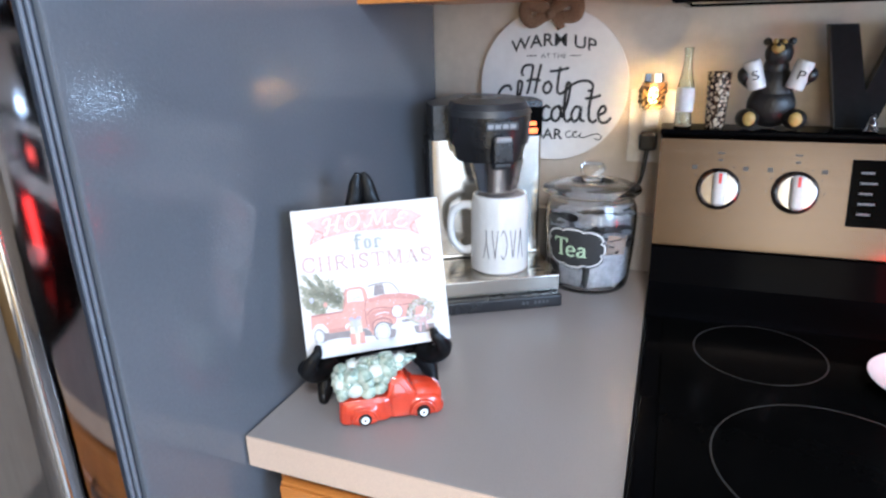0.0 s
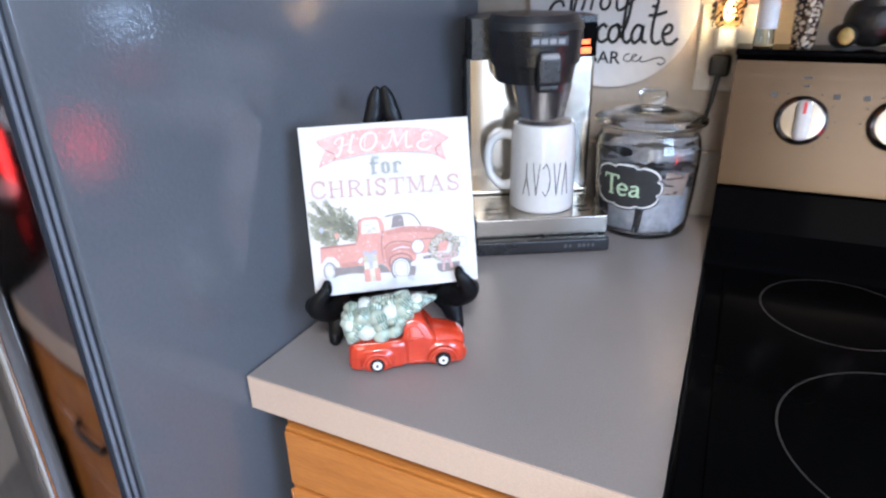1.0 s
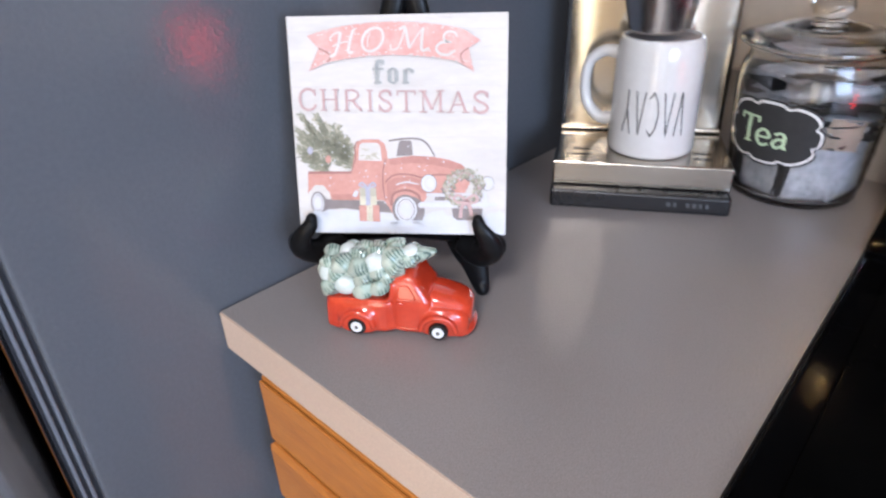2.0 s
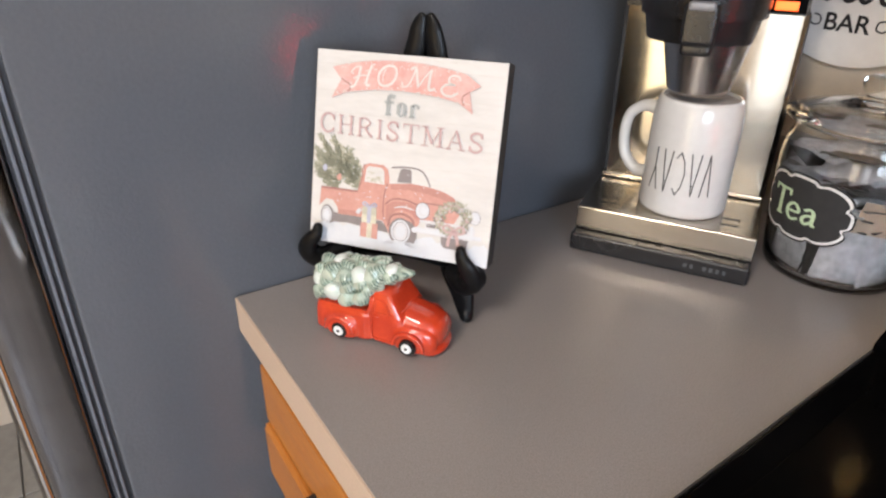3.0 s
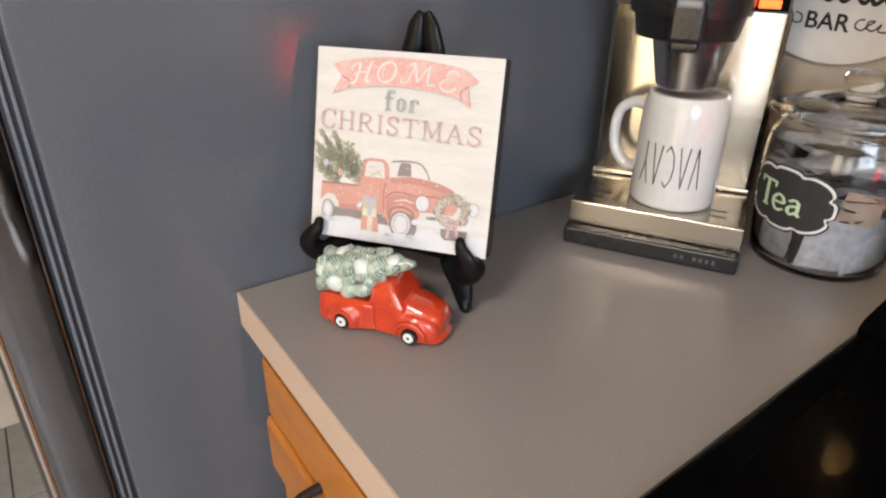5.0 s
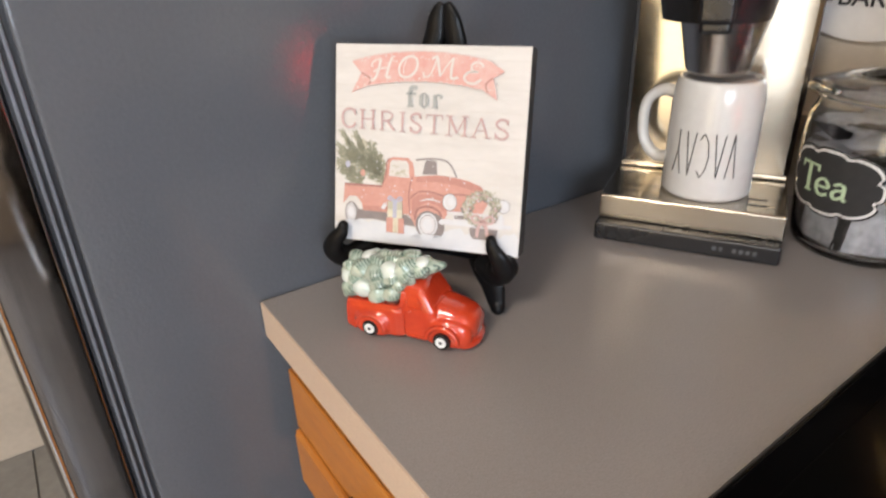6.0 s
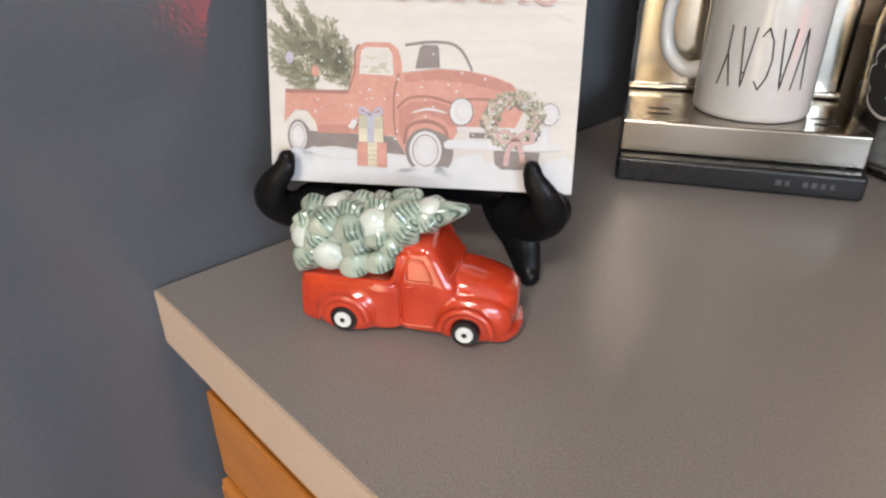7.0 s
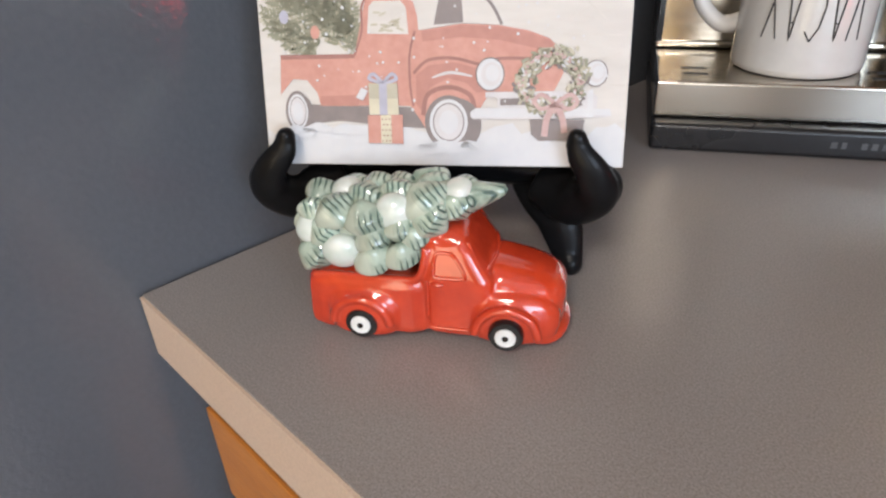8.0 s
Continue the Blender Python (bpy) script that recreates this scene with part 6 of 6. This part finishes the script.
# ---------------------------------------------------------------- outlet, plug and night light
def build_outlet():
    o = thing("outlet_plate", pose(0.3475, -0.0005, 1.157), "white double outlet plate on the wall", "outlet")
    part("plate", block(-0.0355, 0.0355, -0.006, 0, -0.058, 0.058, bevel=0.0025, seg=3), PLATE_WHITE, o)
    for z in (-0.020, 0.020):
        part("socket", lathe([(0, 0), (0.0165, 0), (0.0160, 0.0015), (0, 0.0015)], 28), PLATE_WHITE, o, matrix=pose(0, -0.0062, z, 90, 0, 0))
    part("screw", lathe([(0, 0), (0.003, 0), (0.0026, 0.001), (0, 0.001)], 12), CHROME, o, matrix=pose(0, -0.0062, 0, 90, 0, 0))
    p = thing("power_plug", pose(0.3460, -0.0085, 1.137), "black power plug with its cord hanging to the worktop", "plug")
    part("plug_body", block(-0.0135, 0.0135, -0.028, 0, -0.014, 0.014, bevel=0.005, seg=3), CORD, p)
    part("cord", sweep([(0, -0.018, -0.010), (-0.002, -0.024, -0.030), (-0.005, -0.026, -0.055), (-0.013, -0.022, -0.085), (-0.024, -0.018, -0.130), (-0.030, -0.018, -0.170), (-0.034, -0.020, -0.2028)], [0.0044, 0.0036, 0.0030, 0.0029, 0.0031, 0.0031, 0.0031], 10), CORD, p)
    n = thing("night_light", pose(0.3490, -0.0085, 1.160), "lit amber night light in a twig-wrapped glass shade", "night light")
    part("plug_base", block(-0.014, 0.014, -0.026, 0, -0.001, 0.030, bevel=0.006, seg=3), PLATE_WHITE, n, "white plug-in base")
    M = pose(0, -0.026, 0)
    part("shade", lathe([(0.010, 0.026), (0.016, 0.030), (0.0185, 0.042), (0.0185, 0.060), (0.0165, 0.070), (0.0150, 0.070), (0.0168, 0.060), (0.0168, 0.043), (0.0145, 0.032), (0.009, 0.028)], 32), AMBER_GLASS, n, "amber glass shade", matrix=M).visible_shadow = False
    part("cap", lathe([(0, 0.070), (0.0185, 0.070), (0.0190, 0.0735), (0.0175, 0.0830), (0, 0.0835)], 32), CHROME, n, "metal cap", matrix=M)
    bm = bmesh.new()
    ball(bm, (0, 0, 0.049), (0.0065, 0.0065, 0.0125), u=14, v=10)
    part("bulb", bm, BULB, n, "glowing bulb", matrix=M)
    rnd = random.Random(5)
    bm = bmesh.new()
    for i in range(7):
        a0 = rnd.uniform(0, 6.28)
        sweep([(0.0195 * math.cos(a0 + 0.7 * k), 0.0195 * math.sin(a0 + 0.7 * k), 0.030 + 0.009 * k + rnd.uniform(-0.004, 0.004)) for k in range(5)], 0.0009, 6, bm, steps=3)
        a1 = a0 + 1.4
        for q in range(3):
            ball(bm, (0.0205 * math.cos(a1 + q * 0.3), 0.0205 * math.sin(a1 + q * 0.3), 0.040 + 0.008 * q), (0.0022, 0.0022, 0.0032), u=8, v=6)
    part("twig", bm, TWIG, n, "dark wire twigs", matrix=M)
    lamp = bpy.data.lights.new("night_light_glow", "POINT")
    lamp.energy, lamp.color, lamp.shadow_soft_size = 4.0, (1.0, 0.62, 0.26), 0.006
    lo = new("night_light_glow", lamp)
    lo.location = (0.3490, -0.0345, 1.203)


build_outlet()

LEDGE = 1.1690


def build_ledge_things():
    b = thing("glass_bottle", RANGE @ pose(0.4083, -0.058, LEDGE), "small pale glass bottle with a white label", "bottle")
    part("glass", lathe([(0, 0.0003), (0.0115, 0.0003), (0.0125, 0.002), (0.0118, 0.012), (0.0108, 0.020), (0.0122, 0.032), (0.0125, 0.048), (0.0105, 0.064), (0.0068, 0.082), (0.0058, 0.098), (0.0060, 0.106), (0.0068, 0.1075), (0.0068, 0.1115), (0.0052, 0.1120), (0.0046, 0.105), (0.0052, 0.083), (0.0088, 0.064), (0.0106, 0.048), (0.0104, 0.032), (0.0092, 0.020), (0.0100, 0.012), (0.0100, 0.004), (0, 0.004)], 32), BOTTLE_GLASS, b, "pale glass", smooth=60)
    part("label", lathe([(0.0128, 0.022), (0.0129, 0.034), (0.0129, 0.048), (0.0118, 0.056)], 32), WHITE_PRINT, b, "white wrapped label")
    c = thing("spotted_glass", RANGE @ pose(0.4523, -0.058, LEDGE), "brown spotted little drinking glass", "glass")
    part("tumbler", lathe([(0, 0.0003), (0.0125, 0.0003), (0.0135, 0.003), (0.0150, 0.040), (0.0165, 0.078), (0.0155, 0.078), (0.0140, 0.040), (0.0122, 0.005), (0, 0.005)], 36), PATTERN, c, smooth=60)
    # seated bear, arms raised
    bm = bmesh.new()
    ball(bm, (0, 0, 0.031), (0.032, 0.026, 0.031), mat=0)
    ball(bm, (0, -0.002, 0.053), (0.025, 0.020, 0.037), mat=0)
    ball(bm, (0.001, -0.006, 0.102), (0.0180, 0.0170, 0.0190), mat=0)
    ball(bm, (0, -0.003, 0.083), (0.0165, 0.015, 0.018), mat=0)
    for s in (-1, 1):
        ball(bm, (s * 0.0155 + 0.001, 0.0, 0.117), (0.0055, 0.004, 0.0055), u=12, v=8, mat=0)
        ball(bm, (s * 0.030, -0.016, 0.014), (0.016, 0.018, 0.0140), mat=0)
        ball(bm, (s * 0.029, -0.0315, 0.0155), (0.0085, 0.0050, 0.0100), mat=1)
        sweep([(s * 0.017, 0.0, 0.062), (s * 0.030, -0.004, 0.064), (s * 0.040, -0.014, 0.072)], [0.012, 0.0105, 0.0095], 14, bm, mat=0)
        ball(bm, (s * 0.0400, -0.0215, 0.0745), (0.0100, 0.0105, 0.0105), mat=0)
    ball(bm, (-0.003, -0.0190, 0.1090), (0.0080, 0.0080, 0.0070), mat=1)
    ball(bm, (-0.006, -0.0135, 0.1175), (0.0035, 0.0045, 0.0040), u=12, v=8, mat=1)
    ball(bm, (0.005, -0.0135, 0.1165), (0.0035, 0.0045, 0.0040), u=12, v=8, mat=1)
    ball(bm, (-0.003, -0.0255, 0.1135), (0.0030, 0.0020, 0.0022), u=12, v=8, mat=0)
    tagged(part("bear_figurine", bm, [BEAR_FUR, BEAR_TAN], None, smooth=70, matrix=RANGE @ pose(0.5233, -0.054, LEDGE + 0.0008)), "seated black bear figurine with tan feet and muzzle", "figurine")
    for s, ch in ((-1, "S"), (1, "P")):
        k = thing("salt_shaker" if s < 0 else "pepper_shaker", RANGE @ pose(0.5233 + s * 0.0225, -0.0765, LEDGE + 0.056, 0, s * 17, 0), "white ceramic shaker marked " + ch + " held by the bear", "shaker")
        part("shaker_body", lathe([(0, 0), (0.0105, 0.0003), (0.0118, 0.002), (0.0120, 0.034), (0.0105, 0.0390), (0, 0.0400)], 28), SHAKER, k)
        q = words(ch, -0.0045, 0.0045, 0.014, 0.026, heavy=0.0)
        for v in q.verts:
            v.co = Vector((v.co.x, -math.sqrt(0.0123 ** 2 - v.co.x ** 2), v.co.y))
        part("letter", q, INK, k, "black letter", smooth=0)
    w = thing("wooden_letter", RANGE @ pose(0.5813, -0.042, LEDGE), "large charcoal wooden letter W on the range's ledge", "letter")
    out = [(0.0, 0.139), (0.034, 0.139), (0.056, 0.050), (0.084, 0.139), (0.112, 0.139), (0.140, 0.050), (0.162, 0.139), (0.196, 0.139), (0.158, 0.0005), (0.124, 0.0005), (0.098, 0.084), (0.072, 0.0005), (0.026, 0.0005)]
    bm = sheet(out, 0.0, 0.022)
    part("letter_body", bm, LETTER_EDGE, w, smooth=0, matrix=pose(0, -0.010, 0, 90, 0, 0))
    bm = sheet([(x * 0.985 + 0.0015, y * 0.985 + 0.001) for x, y in out], 0.0, 0.0005)
    part("letter_face", bm, LETTER_BLACK, w, "charcoal front face", smooth=0, matrix=pose(0, -0.0107, 0, 90, 0, 0))
    t = thing("silver_tree", RANGE @ pose(0.647, -0.072, LEDGE), "tiny silver tree decoration", "ornament")
    part("cone", lathe([(0, 0.0003), (0.009, 0.0003), (0.010, 0.002), (0.006, 0.010), (0.0075, 0.0105), (0.0035, 0.019), (0.005, 0.0195), (0, 0.029)], 16), CHROME, t, smooth=30)
    d = thing("spoon_rest", RANGE @ pose(0.6963, -0.331, 0.9222), "white ceramic spoon rest on the glass cooktop", "dish")
    part("dish", lathe([(0, 0.0003), (0.040, 0.0003), (0.052, 0.004), (0.070, 0.0155), (0.0715, 0.0175), (0.069, 0.0180), (0.050, 0.0075), (0.038, 0.004), (0, 0.0035)], 48), MUG_GLAZE, d, smooth=60)

    # Stands in for an unseen red light mirrored in the fridge; form invented.
    v = thing("red_glow_stand_in", RANGE @ pose(0.745, -0.250, 0.9222), "candle-shaped red glow added for an unseen light's reflection", "candle")
    part("red_glow_shell", lathe([(0, 0.0003), (0.024, 0.0003), (0.027, 0.003), (0.030, 0.060), (0.031, 0.100), (0.029, 0.100), (0.028, 0.060), (0.025, 0.006), (0, 0.006)], 32), RED_GLOW, v, smooth=60)
    # Invented glow, out of view, for the pale blotch on the fridge side.
    g = thing("cool_glow_stand_in", RANGE @ pose(0.815, -0.056, LEDGE), "lantern-shaped cool glow added for an unseen light's reflection", "lantern")
    part("cool_glow_base", lathe([(0, 0.0003), (0.024, 0.0003), (0.025, 0.006), (0, 0.006)], 24), TRIM_WHITE, g)
    part("cool_glow_shell", lathe([(0.0, 0.0062), (0.021, 0.0062), (0.023, 0.018), (0.021, 0.030), (0, 0.032)], 24), COOL_GLOW, g, "cool white glowing glass", smooth=60)
    part("cool_glow_cap", lathe([(0.025, 0.032), (0.012, 0.046), (0.003, 0.052), (0, 0.052)], 24), TRIM_WHITE, g)


RED_GLOW = material("glowing_red_glass", (0.5, 0.02, 0.015), rough=0.15, glow=(1.0, 0.03, 0.02), glow_power=7.0)
COOL_GLOW = material("cool_white_glow", (0.8, 0.85, 0.9), rough=0.4, glow=(0.75, 0.88, 1.0), glow_power=16.0)
build_ledge_things()

# ---------------------------------------------------------------- floor tiles
def build_tiles():
    me = block(-0.149, 0.149, -0.149, 0.149, -0.006, 0.0, bevel=0.0015, seg=1)
    first = part("tile", me, FLOOR_TILE, FLOOR, smooth=0, matrix=pose(-1.05, -3.25, 0))
    for i in range(13):
        for k in range(11):
            if i or k:
                o = new("tile", first.data)
                o.parent = FLOOR
                o.matrix_basis = pose(-1.05 + 0.302 * i, -3.25 + 0.302 * k, 0)


build_tiles()
